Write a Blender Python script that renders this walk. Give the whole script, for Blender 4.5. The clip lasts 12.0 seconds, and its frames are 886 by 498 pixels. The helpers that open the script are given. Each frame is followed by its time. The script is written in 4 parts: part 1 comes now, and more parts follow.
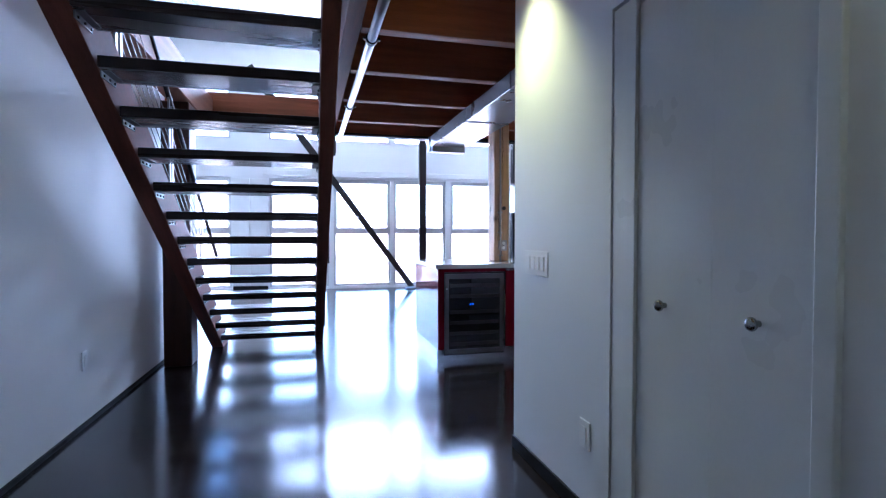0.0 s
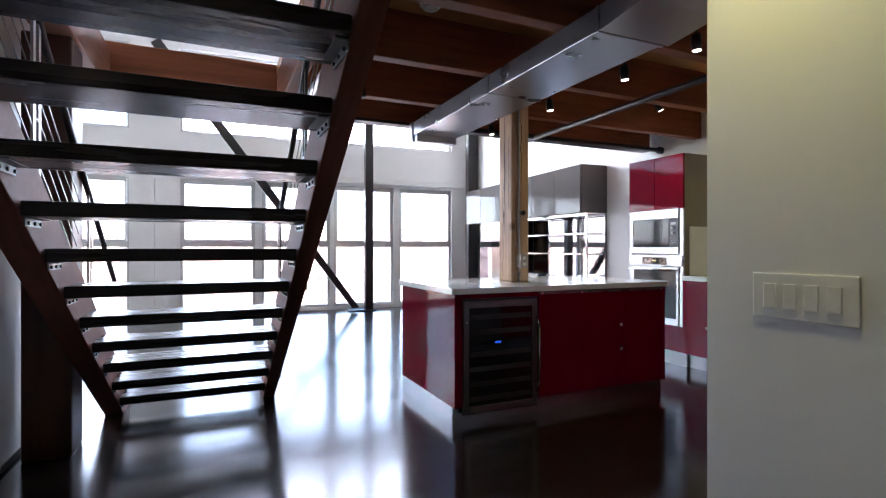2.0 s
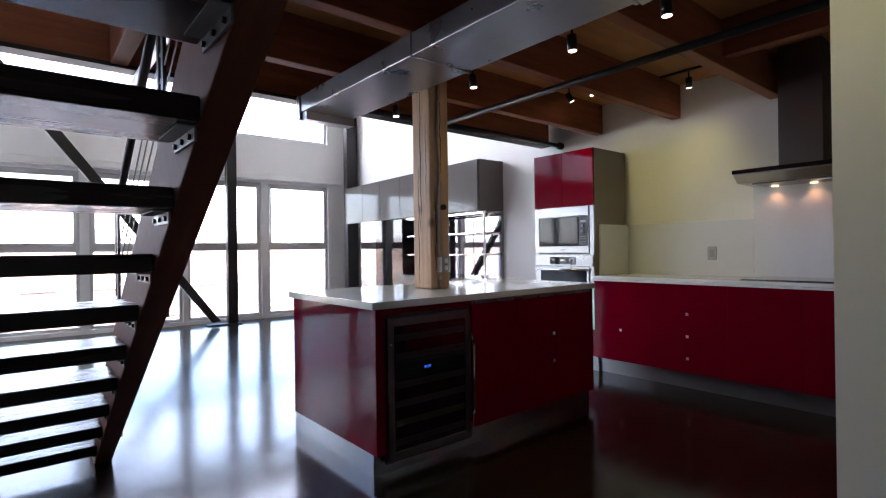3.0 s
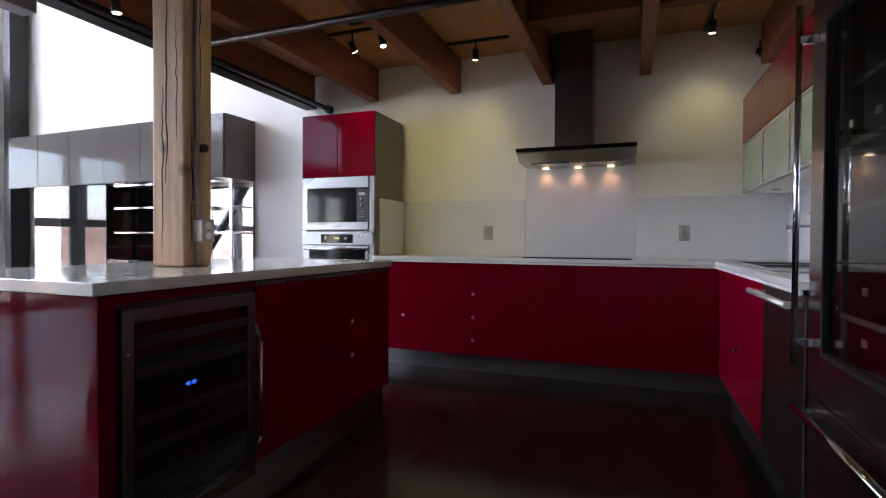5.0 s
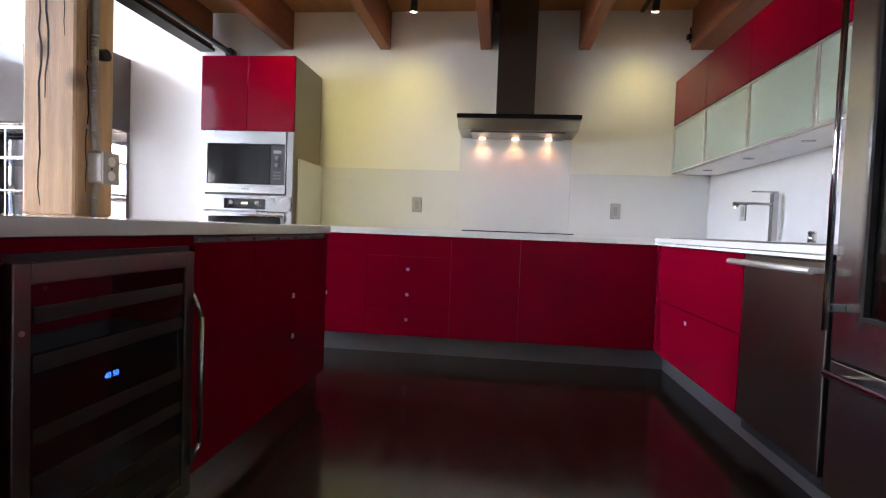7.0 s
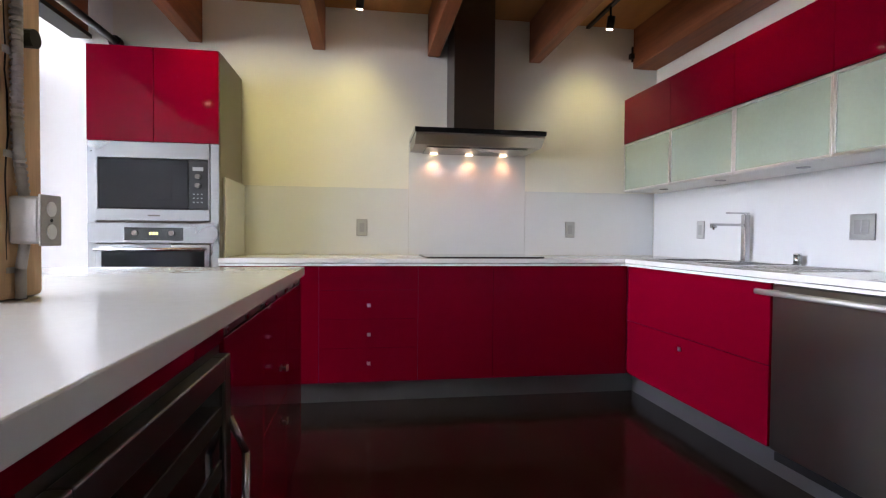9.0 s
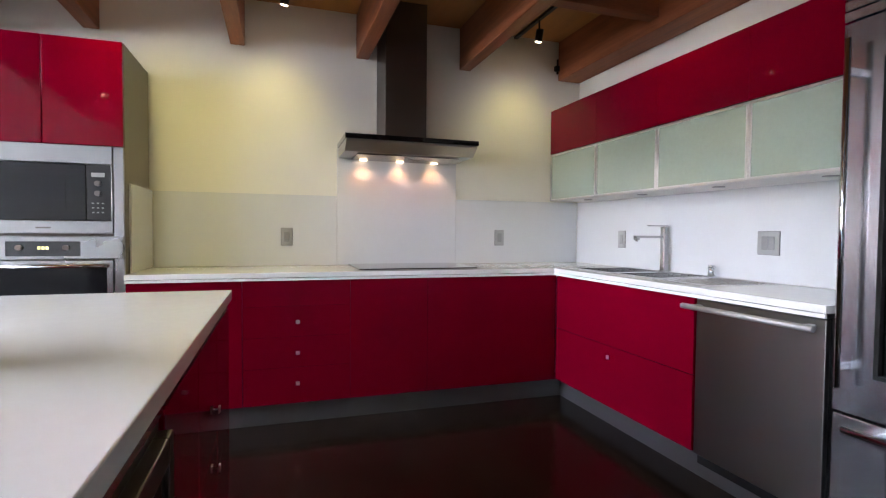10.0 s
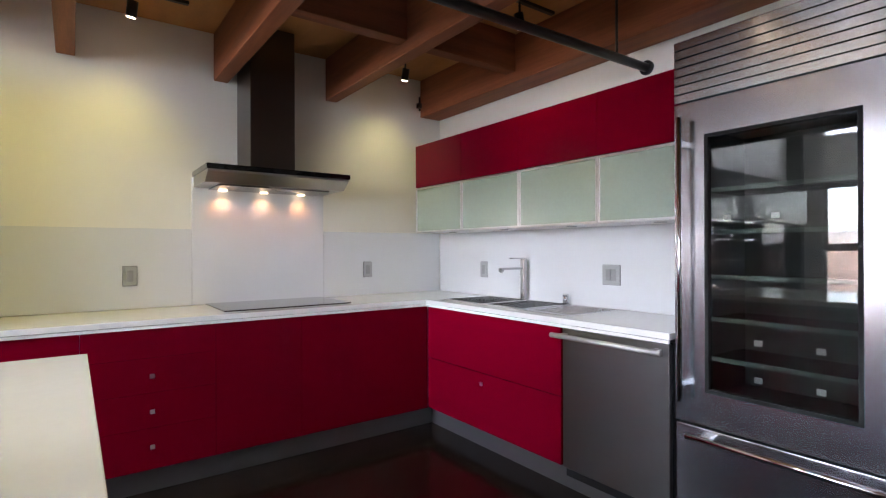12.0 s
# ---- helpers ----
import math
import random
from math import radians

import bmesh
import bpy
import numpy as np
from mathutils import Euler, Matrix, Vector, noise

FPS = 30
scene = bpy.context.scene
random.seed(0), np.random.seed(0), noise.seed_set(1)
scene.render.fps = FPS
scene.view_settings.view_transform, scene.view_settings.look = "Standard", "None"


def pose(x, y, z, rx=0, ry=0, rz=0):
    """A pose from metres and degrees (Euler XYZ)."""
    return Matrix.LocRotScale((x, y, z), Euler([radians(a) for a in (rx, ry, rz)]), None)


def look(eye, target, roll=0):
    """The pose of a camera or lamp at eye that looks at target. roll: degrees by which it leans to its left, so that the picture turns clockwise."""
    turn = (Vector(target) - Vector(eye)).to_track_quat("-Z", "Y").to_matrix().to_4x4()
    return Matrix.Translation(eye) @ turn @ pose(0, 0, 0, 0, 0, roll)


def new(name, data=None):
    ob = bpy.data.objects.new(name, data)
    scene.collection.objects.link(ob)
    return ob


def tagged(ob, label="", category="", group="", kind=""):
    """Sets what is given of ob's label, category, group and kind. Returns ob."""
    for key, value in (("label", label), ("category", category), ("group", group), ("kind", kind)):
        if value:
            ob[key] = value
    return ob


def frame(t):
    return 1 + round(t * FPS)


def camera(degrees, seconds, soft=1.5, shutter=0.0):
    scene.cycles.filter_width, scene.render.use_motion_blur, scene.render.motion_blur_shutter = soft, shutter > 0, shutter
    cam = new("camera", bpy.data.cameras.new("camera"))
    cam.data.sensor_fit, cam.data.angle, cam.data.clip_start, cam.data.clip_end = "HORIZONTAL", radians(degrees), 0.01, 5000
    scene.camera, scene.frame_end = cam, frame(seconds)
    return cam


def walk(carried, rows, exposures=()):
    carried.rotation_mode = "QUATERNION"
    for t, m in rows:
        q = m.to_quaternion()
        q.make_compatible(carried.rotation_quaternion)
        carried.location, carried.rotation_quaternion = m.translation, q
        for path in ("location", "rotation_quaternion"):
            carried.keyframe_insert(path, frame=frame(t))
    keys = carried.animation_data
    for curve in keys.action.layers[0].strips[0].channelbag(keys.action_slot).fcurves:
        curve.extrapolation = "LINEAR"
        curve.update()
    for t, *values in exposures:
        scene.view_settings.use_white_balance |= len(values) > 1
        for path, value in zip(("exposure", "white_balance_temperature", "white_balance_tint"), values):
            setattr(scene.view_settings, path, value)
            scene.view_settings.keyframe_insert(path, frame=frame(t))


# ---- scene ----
cam = camera(81.9, 12.0, soft=1.2)
PATH = [
    (0, (0.252, 0.232, 1.191), (0.762, 2.165, 1.136), -0.0),
    (0.5, (0.129, 0.541, 1.162), (0.418, 2.52, 1.134), 0.3),
    (1, (-0.003, 0.925, 1.189), (0.441, 2.875, 1.163), -0.9),
    (1.5, (-0.036, 1.347, 1.18), (0.571, 3.252, 1.163), -0.5),
    (2, (-0.055, 1.766, 1.177), (0.771, 3.587, 1.178), 0.0),
    (2.5, (-0.041, 2.19, 1.177), (1.072, 3.852, 1.172), -1.1),
    (3, (0.014, 2.573, 1.18), (1.289, 4.115, 1.183), -0.8),
    (3.5, (0.104, 2.88, 1.15), (1.663, 4.133, 1.154), -1.2),
    (3.7, (0.12, 2.95, 1.131), (1.77, 4.08, 1.121), -1.4),
    (5.5, (0.45, 3.483, 1.023), (2.36, 4.075, 0.992), 1.0),
    (6, (0.483, 3.589, 1.006), (2.43, 4.044, 0.963), 1.0),
    (6.5, (0.522, 3.75, 0.974), (2.499, 4.047, 0.91), 1.2),
    (7, (0.604, 3.888, 0.922), (2.591, 4.101, 0.844), 2.2),
    (8.8, (1.002, 4.476, 1.024), (2.988, 4.246, 0.977), 1.2),
    (9, (1.014, 4.539, 1.056), (2.991, 4.241, 1.006), 0.5),
    (9.5, (1.041, 4.581, 1.103), (2.992, 4.152, 1.02), 0.6),
    (10, (1.116, 4.635, 1.159), (3.017, 4.016, 1.091), 0.5),
    (10.5, (1.17, 4.691, 1.188), (3.007, 3.902, 1.17), 0.6),
    (11, (1.2, 4.781, 1.227), (2.946, 3.807, 1.231), 0.7),
    (11.5, (1.209, 4.827, 1.255), (2.889, 3.741, 1.275), 0.3),
    (12, (1.201, 4.85, 1.269), (2.82, 3.675, 1.271), -0.2),
]
walk(cam, [(t, look(eye, target, roll)) for t, eye, target, roll in PATH], [
    (0, 4.3, 4700, 20), (0.5, 4.1, 5150, 22), (1, 4.1, 5400, 20), (1.5, 4.05, 5750, 20), (2, 3.75, 5950, 20), (2.5, 3.5, 6000, 20), (3.5, 3.3, 6050, 20), (5.5, 3.6, 6100, 20),
    (6.2, 4.1, 6200, 20), (7, 4.4, 6250, 20), (9, 4.35, 6250, 20), (12, 4.25, 6250, 20)])

# ---- light ----
world = bpy.data.worlds.new("world")
scene.world = world
world.use_nodes = True
wn = world.node_tree.nodes
sky = wn.new("ShaderNodeTexSky")
sky.sky_type, sky.sun_disc = "NISHITA", False
SUN_FROM = Vector((-0.55, -0.6, 0.6)).normalized()
sky.sun_elevation = math.asin(SUN_FROM.z)
sky.sun_rotation = math.atan2(SUN_FROM.x, SUN_FROM.y)
wn["Background"].inputs[1].default_value = 0.15
world.node_tree.links.new(sky.outputs[0], wn["Background"].inputs[0])
sun = new("sun", bpy.data.lights.new("sun", "SUN"))
sun.data.energy, sun.data.angle, sun.data.color = 4.0, radians(0.5), (1.0, 0.95, 0.88)
sun.matrix_world = look(SUN_FROM * 40, (0, 0, 0))
# The tall front room stands slightly out of square with the kitchen.
FAR = Matrix.Translation((4.84, 6.4, 0)) @ pose(0, 0, 0, 0, 0, -2.5) @ Matrix.Translation((-4.84, -6.4, 0))
# daylight in the window openings: the upper sashes and the clerestory lights
for x0, x1, z0, z1, bright in ((-0.8, 4.4, 1.36, 2.4, 0.45), (-0.8, 4.4, 3.26, 4.68, 1.5), (-6.6, -1.5, 1.36, 2.4, 0.9)):
    day = new("window_daylight", bpy.data.lights.new("window_daylight", "AREA"))
    day.data.shape, day.data.size, day.data.size_y = "RECTANGLE", x1 - x0, z1 - z0
    day.data.energy, day.data.color = bright * math.pi * (x1 - x0) * (z1 - z0), (0.93, 0.97, 1.0)
    mid = Vector(((x0 + x1) / 2, 11.8, (z0 + z1) / 2))
    day.matrix_world = FAR @ look(mid, mid + Vector((0, -1, 0)))


# ---- materials ----
def mat(name, colour, rough=0.5, metal=0.0, vary=0.12, scale=6.0, bump=0.05, fine=60.0, coat=0.0, stretch=(1, 1, 1), spec=0.5, rvary=0.08, per_piece=0.0, trans=0.0, ior=1.45, brushed=0.0):
    """A surface with two scales of variation in colour, gloss and relief."""
    m = bpy.data.materials.new(name)
    m.use_nodes = True
    nt = m.node_tree
    n, l = nt.nodes, nt.links
    b = n["Principled BSDF"]
    tc, mp = n.new("ShaderNodeTexCoord"), n.new("ShaderNodeMapping")
    mp.inputs["Scale"].default_value = stretch
    l.new(tc.outputs["Object"], mp.inputs[0])
    big, small = n.new("ShaderNodeTexNoise"), n.new("ShaderNodeTexNoise")
    for t, sc, d in ((big, scale, 4), (small, fine, 6)):
        t.inputs["Scale"].default_value, t.inputs["Detail"].default_value = sc, d
        l.new(mp.outputs[0], t.inputs["Vector"])
    add = n.new("ShaderNodeMath")
    add.operation = "MULTIPLY_ADD"
    add.inputs[1].default_value = 0.35
    l.new(small.outputs[0], add.inputs[0])
    l.new(big.outputs[0], add.inputs[2])
    rng = n.new("ShaderNodeMapRange")
    rng.inputs[1].default_value, rng.inputs[2].default_value = 0.4, 0.95
    rng.inputs[3].default_value, rng.inputs[4].default_value = 1 - vary, 1 + vary
    l.new(add.outputs[0], rng.inputs[0])
    mix = n.new("ShaderNodeVectorMath")
    mix.operation = "SCALE"
    mix.inputs[0].default_value = colour
    l.new(rng.outputs[0], mix.inputs["Scale"])
    out = mix.outputs[0]
    if per_piece:
        info, r2, mul = n.new("ShaderNodeObjectInfo"), n.new("ShaderNodeMapRange"), n.new("ShaderNodeVectorMath")
        r2.inputs[3].default_value, r2.inputs[4].default_value = 1 - per_piece, 1 + per_piece
        mul.operation = "SCALE"
        l.new(info.outputs["Random"], r2.inputs[0])
        l.new(out, mul.inputs[0])
        l.new(r2.outputs[0], mul.inputs["Scale"])
        out = mul.outputs[0]
    l.new(out, b.inputs["Base Color"])
    rr = n.new("ShaderNodeMapRange")
    rr.inputs[3].default_value, rr.inputs[4].default_value = max(rough - rvary, 0.0), rough + rvary
    l.new(big.outputs[0], rr.inputs[0])
    l.new(rr.outputs[0], b.inputs["Roughness"])
    b.inputs["Metallic"].default_value = metal
    b.inputs["Coat Weight"].default_value = coat
    b.inputs["Coat Roughness"].default_value = 0.03
    b.inputs["Specular IOR Level"].default_value = spec
    b.inputs["Transmission Weight"].default_value = trans
    b.inputs["IOR"].default_value = ior
    if brushed:
        tan = n.new("ShaderNodeTangent")
        tan.direction_type, tan.axis = "RADIAL", "Z"
        l.new(tan.outputs[0], b.inputs["Tangent"])
        b.inputs["Anisotropic"].default_value, b.inputs["Anisotropic Rotation"].default_value = brushed, 0.25
    if bump:
        bp = n.new("ShaderNodeBump")
        bp.inputs["Strength"].default_value, bp.inputs["Distance"].default_value = bump, 0.01
        l.new(add.outputs[0], bp.inputs["Height"])
        l.new(bp.outputs[0], b.inputs["Normal"])
    return m


def glow(name, colour, strength):
    m = bpy.data.materials.new(name)
    m.use_nodes = True
    b = m.node_tree.nodes["Principled BSDF"]
    b.inputs["Base Color"].default_value = (*colour, 1)
    b.inputs["Emission Color"].default_value = (*colour, 1)
    b.inputs["Emission Strength"].default_value = strength
    return m


WHITE = mat("white wall paint", (0.78, 0.78, 0.76), 0.55, vary=0.03, scale=1.2, bump=0.04, fine=180)
CREAM = mat("cream kitchen paint", (0.76, 0.74, 0.66), 0.6, vary=0.03, scale=1.4, bump=0.04, fine=180)
FRAMEM = mat("grey window aluminium", (0.55, 0.55, 0.53), 0.4, vary=0.06, bump=0.01)
TRIM = mat("white trim paint", (0.78, 0.78, 0.75), 0.35, vary=0.03, bump=0.02)
DOORP = mat("satin white door paint", (0.72, 0.72, 0.68), 0.3, vary=0.04, scale=2, bump=0.02)
FLOORM = mat("espresso stained floor", (0.015, 0.01, 0.009), 0.16, vary=0.5, scale=2.5, bump=0.025, fine=14, stretch=(0.5, 3, 1), rvary=0.09, spec=0.55)
TIMBER = mat("reddish timber", (0.25, 0.085, 0.038), 0.5, vary=0.35, scale=3, bump=0.2, fine=40, stretch=(0.4, 6, 6), spec=0.2)
TIMBERY = mat("reddish timber along y", (0.2, 0.07, 0.035), 0.6, vary=0.35, scale=3, bump=0.2, fine=40, stretch=(6, 0.4, 6), spec=0.2)
POSTY = mat("pale timber along y", (0.34, 0.16, 0.1), 0.6, vary=0.3, scale=3, bump=0.2, fine=40, stretch=(6, 0.4, 6), spec=0.2)
DECKM = mat("plywood deck", (0.43, 0.2, 0.07), 0.55, vary=0.2, scale=2, bump=0.08, fine=30, stretch=(1, 4, 1), spec=0.25)
POSTM = mat("pale fir post", (0.52, 0.33, 0.18), 0.55, vary=0.3, scale=3, bump=0.25, fine=30, stretch=(8, 8, 0.5))
pn, pl = POSTM.node_tree.nodes, POSTM.node_tree.links
pb = pn["Principled BSDF"]
src = pb.inputs["Base Color"].links[0].from_socket
ptc, pmap, vor = pn.new("ShaderNodeTexCoord"), pn.new("ShaderNodeMapping"), pn.new("ShaderNodeTexVoronoi")
pmap.inputs["Scale"].default_value = (3.2, 3.2, 2.2)
vor.inputs["Scale"].default_value = 1.6
pl.new(ptc.outputs["Object"], pmap.inputs[0])
pl.new(pmap.outputs[0], vor.inputs["Vector"])
ramp = pn.new("ShaderNodeMapRange")
ramp.inputs[1].default_value, ramp.inputs[2].default_value, ramp.inputs[3].default_value, ramp.inputs[4].default_value = 0.05, 0.17, 0.28, 1.0
pl.new(vor.outputs["Distance"], ramp.inputs[0])
pmul = pn.new("ShaderNodeVectorMath")
pmul.operation = "SCALE"
pl.new(src, pmul.inputs[0])
pl.new(ramp.outputs[0], pmul.inputs["Scale"])
pl.new(pmul.outputs[0], pb.inputs["Base Color"])
DARKPOST = mat("dark stained post", (0.07, 0.025, 0.014), 0.4, vary=0.35, scale=3, bump=0.2, fine=40, stretch=(8, 8, 0.5))
STRINGM = mat("stair timber", (0.17, 0.06, 0.042), 0.65, spec=0.2, vary=0.35, scale=3, bump=0.2, fine=40, stretch=(6, 0.6, 0.8))
TREADM = mat("black stained tread", (0.02, 0.014, 0.014), 0.27, vary=0.3, scale=2, bump=0.015, fine=25, stretch=(0.4, 6, 6))
REDG = mat("red lacquer", (0.155, 0.0007, 0.011), 0.05, vary=0.03, scale=2, bump=0.003, fine=20, rvary=0.015, spec=0.16)
TAUPE = mat("taupe lacquer", (0.13, 0.12, 0.112), 0.09, vary=0.05, scale=2, bump=0.003, rvary=0.02, spec=0.25)
TAUPEM = mat("matt taupe panel", (0.2, 0.17, 0.14), 0.45, vary=0.05, scale=2, bump=0.01)
QUARTZ = mat("white quartz", (0.74, 0.74, 0.72), 0.11, vary=0.015, scale=30, bump=0.0, fine=300, coat=0.2, rvary=0.03)
SPLASH = mat("pale glass splashback", (0.66, 0.67, 0.67), 0.22, vary=0.02, scale=2, bump=0.0, coat=0.5)
STEEL = mat("brushed steel", (0.34, 0.34, 0.34), 0.28, 1.0, vary=0.03, scale=1.2, bump=0.0, fine=3, rvary=0.05, brushed=0.6)
STEELH = mat("satin steel", (0.46, 0.46, 0.47), 0.26, 1.0, vary=0.03, scale=1.2, bump=0.0, fine=3, rvary=0.05, brushed=0.6)
HOODM = mat("satin hood steel", (0.4, 0.4, 0.4), 0.3, 1.0, vary=0.03, scale=1.2, bump=0.0, fine=3, rvary=0.04)
DARKSTEEL = mat("dark stainless", (0.16, 0.14, 0.13), 0.32, 1.0, vary=0.04, scale=1.2, bump=0.0, fine=3, rvary=0.05)
COOLERF = mat("dark satin steel", (0.18, 0.165, 0.16), 0.32, 1.0, vary=0.04, scale=1.2, bump=0.0, fine=3, rvary=0.05)
DWSTEEL = mat("dark brushed steel", (0.3, 0.285, 0.28), 0.3, 1.0, vary=0.03, scale=1.2, bump=0.0, fine=3, rvary=0.04, brushed=0.6)
SINKM = mat("bright sink steel", (0.66, 0.66, 0.66), 0.22, 1.0, vary=0.03, scale=2, bump=0.0)
GRILLEM = mat("polished grille steel", (0.5, 0.49, 0.48), 0.2, 1.0, vary=0.03, scale=1.2, bump=0.0, fine=3, rvary=0.03, brushed=0.5)
PLINTHM = mat("dull steel plinth", (0.25, 0.25, 0.255), 0.36, 0.85, vary=0.05, scale=1.5, bump=0.0, rvary=0.04)
BARM = mat("matt steel bar", (0.5, 0.48, 0.46), 0.5, 0.8, vary=0.04, bump=0.0)
TAPM = mat("tap chrome", (0.42, 0.42, 0.43), 0.16, 1.0, vary=0.05, bump=0.0)
CONDM = mat("dull conduit metal", (0.42, 0.4, 0.37), 0.45, 0.4, vary=0.15, scale=20, bump=0.02)
SATIN = mat("satin nickel", (0.72, 0.71, 0.69), 0.32, 1.0, vary=0.03, bump=0.0)
CHROME = mat("polished chrome", (0.7, 0.7, 0.7), 0.08, 1.0, vary=0.05, bump=0.0, rvary=0.03)
GALV = mat("galvanised duct", (0.4, 0.42, 0.45), 0.3, 0.9, vary=0.06, scale=5, bump=0.0, fine=12)
ANGLEM = mat("dull galvanised angle", (0.2, 0.2, 0.21), 0.5, 0.6, vary=0.15, scale=12, bump=0.02)
BRONZE = mat("bronze painted steel", (0.014, 0.011, 0.01), 0.45, vary=0.2, scale=4, bump=0.03)
BLACK = mat("black plastic", (0.012, 0.012, 0.013), 0.35, vary=0.2, bump=0.02)
DARKTRIM = mat("dark baseboard paint", (0.012, 0.011, 0.011), 0.6, vary=0.2, bump=0.03, spec=0.2)
BLACKGLASS = mat("black glass", (0.006, 0.006, 0.007), 0.04, vary=0.1, bump=0.0, coat=0.5, rvary=0.01)
OVENG = mat("oven door glass", (0.01, 0.01, 0.011), 0.06, vary=0.1, bump=0.0, rvary=0.01, spec=0.28)
RACKM = mat("dark rack front", (0.024, 0.02, 0.02), 0.4, vary=0.15, scale=5, bump=0.01)
MIRROR = mat("smoked mirror", (0.4, 0.4, 0.42), 0.03, 1.0, vary=0.02, bump=0.0, rvary=0.01)
PLATE = mat("grey cover plate", (0.3, 0.3, 0.295), 0.35, 0.3, vary=0.06, bump=0.01)
LPLATE = mat("pale cover plate", (0.38, 0.38, 0.37), 0.35, 0.2, vary=0.05, bump=0.01)
WPLATE = mat("white cover plate", (0.8, 0.8, 0.77), 0.3, vary=0.03, bump=0.0)
LINER = mat("dark fridge liner", (0.11, 0.125, 0.12), 0.4, vary=0.08, bump=0.01)
SHELFE = mat("green glass edge", (0.2, 0.25, 0.23), 0.25, vary=0.05, bump=0.0)
FRIDGE = mat("satin fridge steel", (0.48, 0.48, 0.51), 0.22, 1.0, vary=0.03, scale=1.2, bump=0.0, fine=3, rvary=0.04, brushed=0.35)
FROST = mat("frosted green glass", (0.37, 0.44, 0.35), 0.22, vary=0.08, scale=1.5, bump=0.0, coat=0.8, rvary=0.03)
BRICKM = mat("washed brick", (0.42, 0.31, 0.26), 0.85, vary=0.75, scale=1.1, bump=0.2, fine=9, per_piece=0.2, stretch=(0.35, 0.35, 2.2))
CONCM = mat("concrete", (0.4, 0.4, 0.38), 0.8, vary=0.2, scale=0.4, bump=0.2, fine=10)
ROOFM = mat("painted roof deck", (0.72, 0.7, 0.64), 0.5, vary=0.05, scale=3, bump=0.03)
PIPEM = mat("black iron pipe", (0.03, 0.028, 0.028), 0.35, 0.6, vary=0.2, bump=0.05)
GLASS = bpy.data.materials.new("window glass")
GLASS.use_nodes = True
gb = GLASS.node_tree.nodes["Principled BSDF"]
gb.inputs["Transmission Weight"].default_value, gb.inputs["Roughness"].default_value, gb.inputs["IOR"].default_value = 1.0, 0.0, 1.45
SMOKED = bpy.data.materials.new("smoked glass")
SMOKED.use_nodes = True
gb = SMOKED.node_tree.nodes["Principled BSDF"]
gb.inputs["Transmission Weight"].default_value, gb.inputs["Roughness"].default_value, gb.inputs["IOR"].default_value = 1.0, 0.0, 1.6
gb.inputs["Base Color"].default_value = (0.62, 0.66, 0.64, 1)
LED = glow("blue display", (0.04, 0.16, 1.0), 0.14)
CLOCKLED = glow("dim clock display", (0.9, 0.85, 0.35), 0.03)
WARMLED = glow("warm bulb", (1.0, 0.78, 0.5), 2.5)
HOODLED = glow("halogen lamp", (1.0, 0.72, 0.38), 0.35)

# ---- mesh helpers ----
PLACE = {}


def box(*boxes, bev=0.0, bm=None):
    """Boxes (x0, y0, z0, x1, y1, z1) in one bmesh, edges bevelled by bev."""
    bm = bm or bmesh.new()
    for x0, y0, z0, x1, y1, z1 in boxes:
        r = bmesh.ops.create_cube(bm, size=1.0, matrix=Matrix.Translation(((x0 + x1) / 2, (y0 + y1) / 2, (z0 + z1) / 2)) @ Matrix.Diagonal((abs(x1 - x0), abs(y1 - y0), abs(z1 - z0), 1)))
        if bev:
            es = {e for v in r["verts"] for e in v.link_edges}
            bmesh.ops.bevel(bm, geom=list(es), offset=bev, segments=2, affect="EDGES", profile=0.5)
    return bm


def rod(*ends, r=0.01, n=14, bm=None, r2=None):
    """Round bars between the points given, end to end."""
    bm = bm or bmesh.new()
    for a, b in zip(ends, ends[1:]):
        a, b = Vector(a), Vector(b)
        d = b - a
        bmesh.ops.create_cone(bm, cap_ends=True, segments=n, radius1=r, radius2=r if r2 is None else r2, depth=d.length,
                              matrix=Matrix.Translation((a + b) / 2) @ d.to_track_quat("Z", "Y").to_matrix().to_4x4())
    return bm


def prism(outline, x0, x1, axis="x", bev=0.0):
    """A plate: an outline in the plane across the axis, from x0 to x1 along it."""
    bm = bmesh.new()
    put = {"x": lambda k, u, v: (k, u, v), "y": lambda k, u, v: (u, k, v), "z": lambda k, u, v: (u, v, k)}[axis]
    lo = [bm.verts.new(put(x0, u, v)) for u, v in outline]
    hi = [bm.verts.new(put(x1, u, v)) for u, v in outline]
    bm.faces.new(lo), bm.faces.new(hi[::-1])
    for i in range(len(lo)):
        j = (i + 1) % len(lo)
        bm.faces.new((lo[i], hi[i], hi[j], lo[j]))
    bmesh.ops.recalc_face_normals(bm, faces=bm.faces)
    if bev:
        bmesh.ops.bevel(bm, geom=bm.edges[:], offset=bev, segments=2, affect="EDGES", profile=0.5)
    return bm


def mesh(name, bm, material, smooth=False):
    me = bpy.data.meshes.new(name)
    bm.to_mesh(me)
    bm.free()
    if smooth:
        for p in me.polygons:
            p.use_smooth = len(p.vertices) == 4
    me.materials.append(material)
    return new(name, me)


def part(name, bm, material, parent, label="", smooth=False):
    ob = mesh(name, bm, material, smooth)
    ob.parent = parent
    ob.matrix_parent_inverse = PLACE[parent].inverted()
    PLACE[ob] = Matrix.Identity(4)
    return tagged(ob, label)


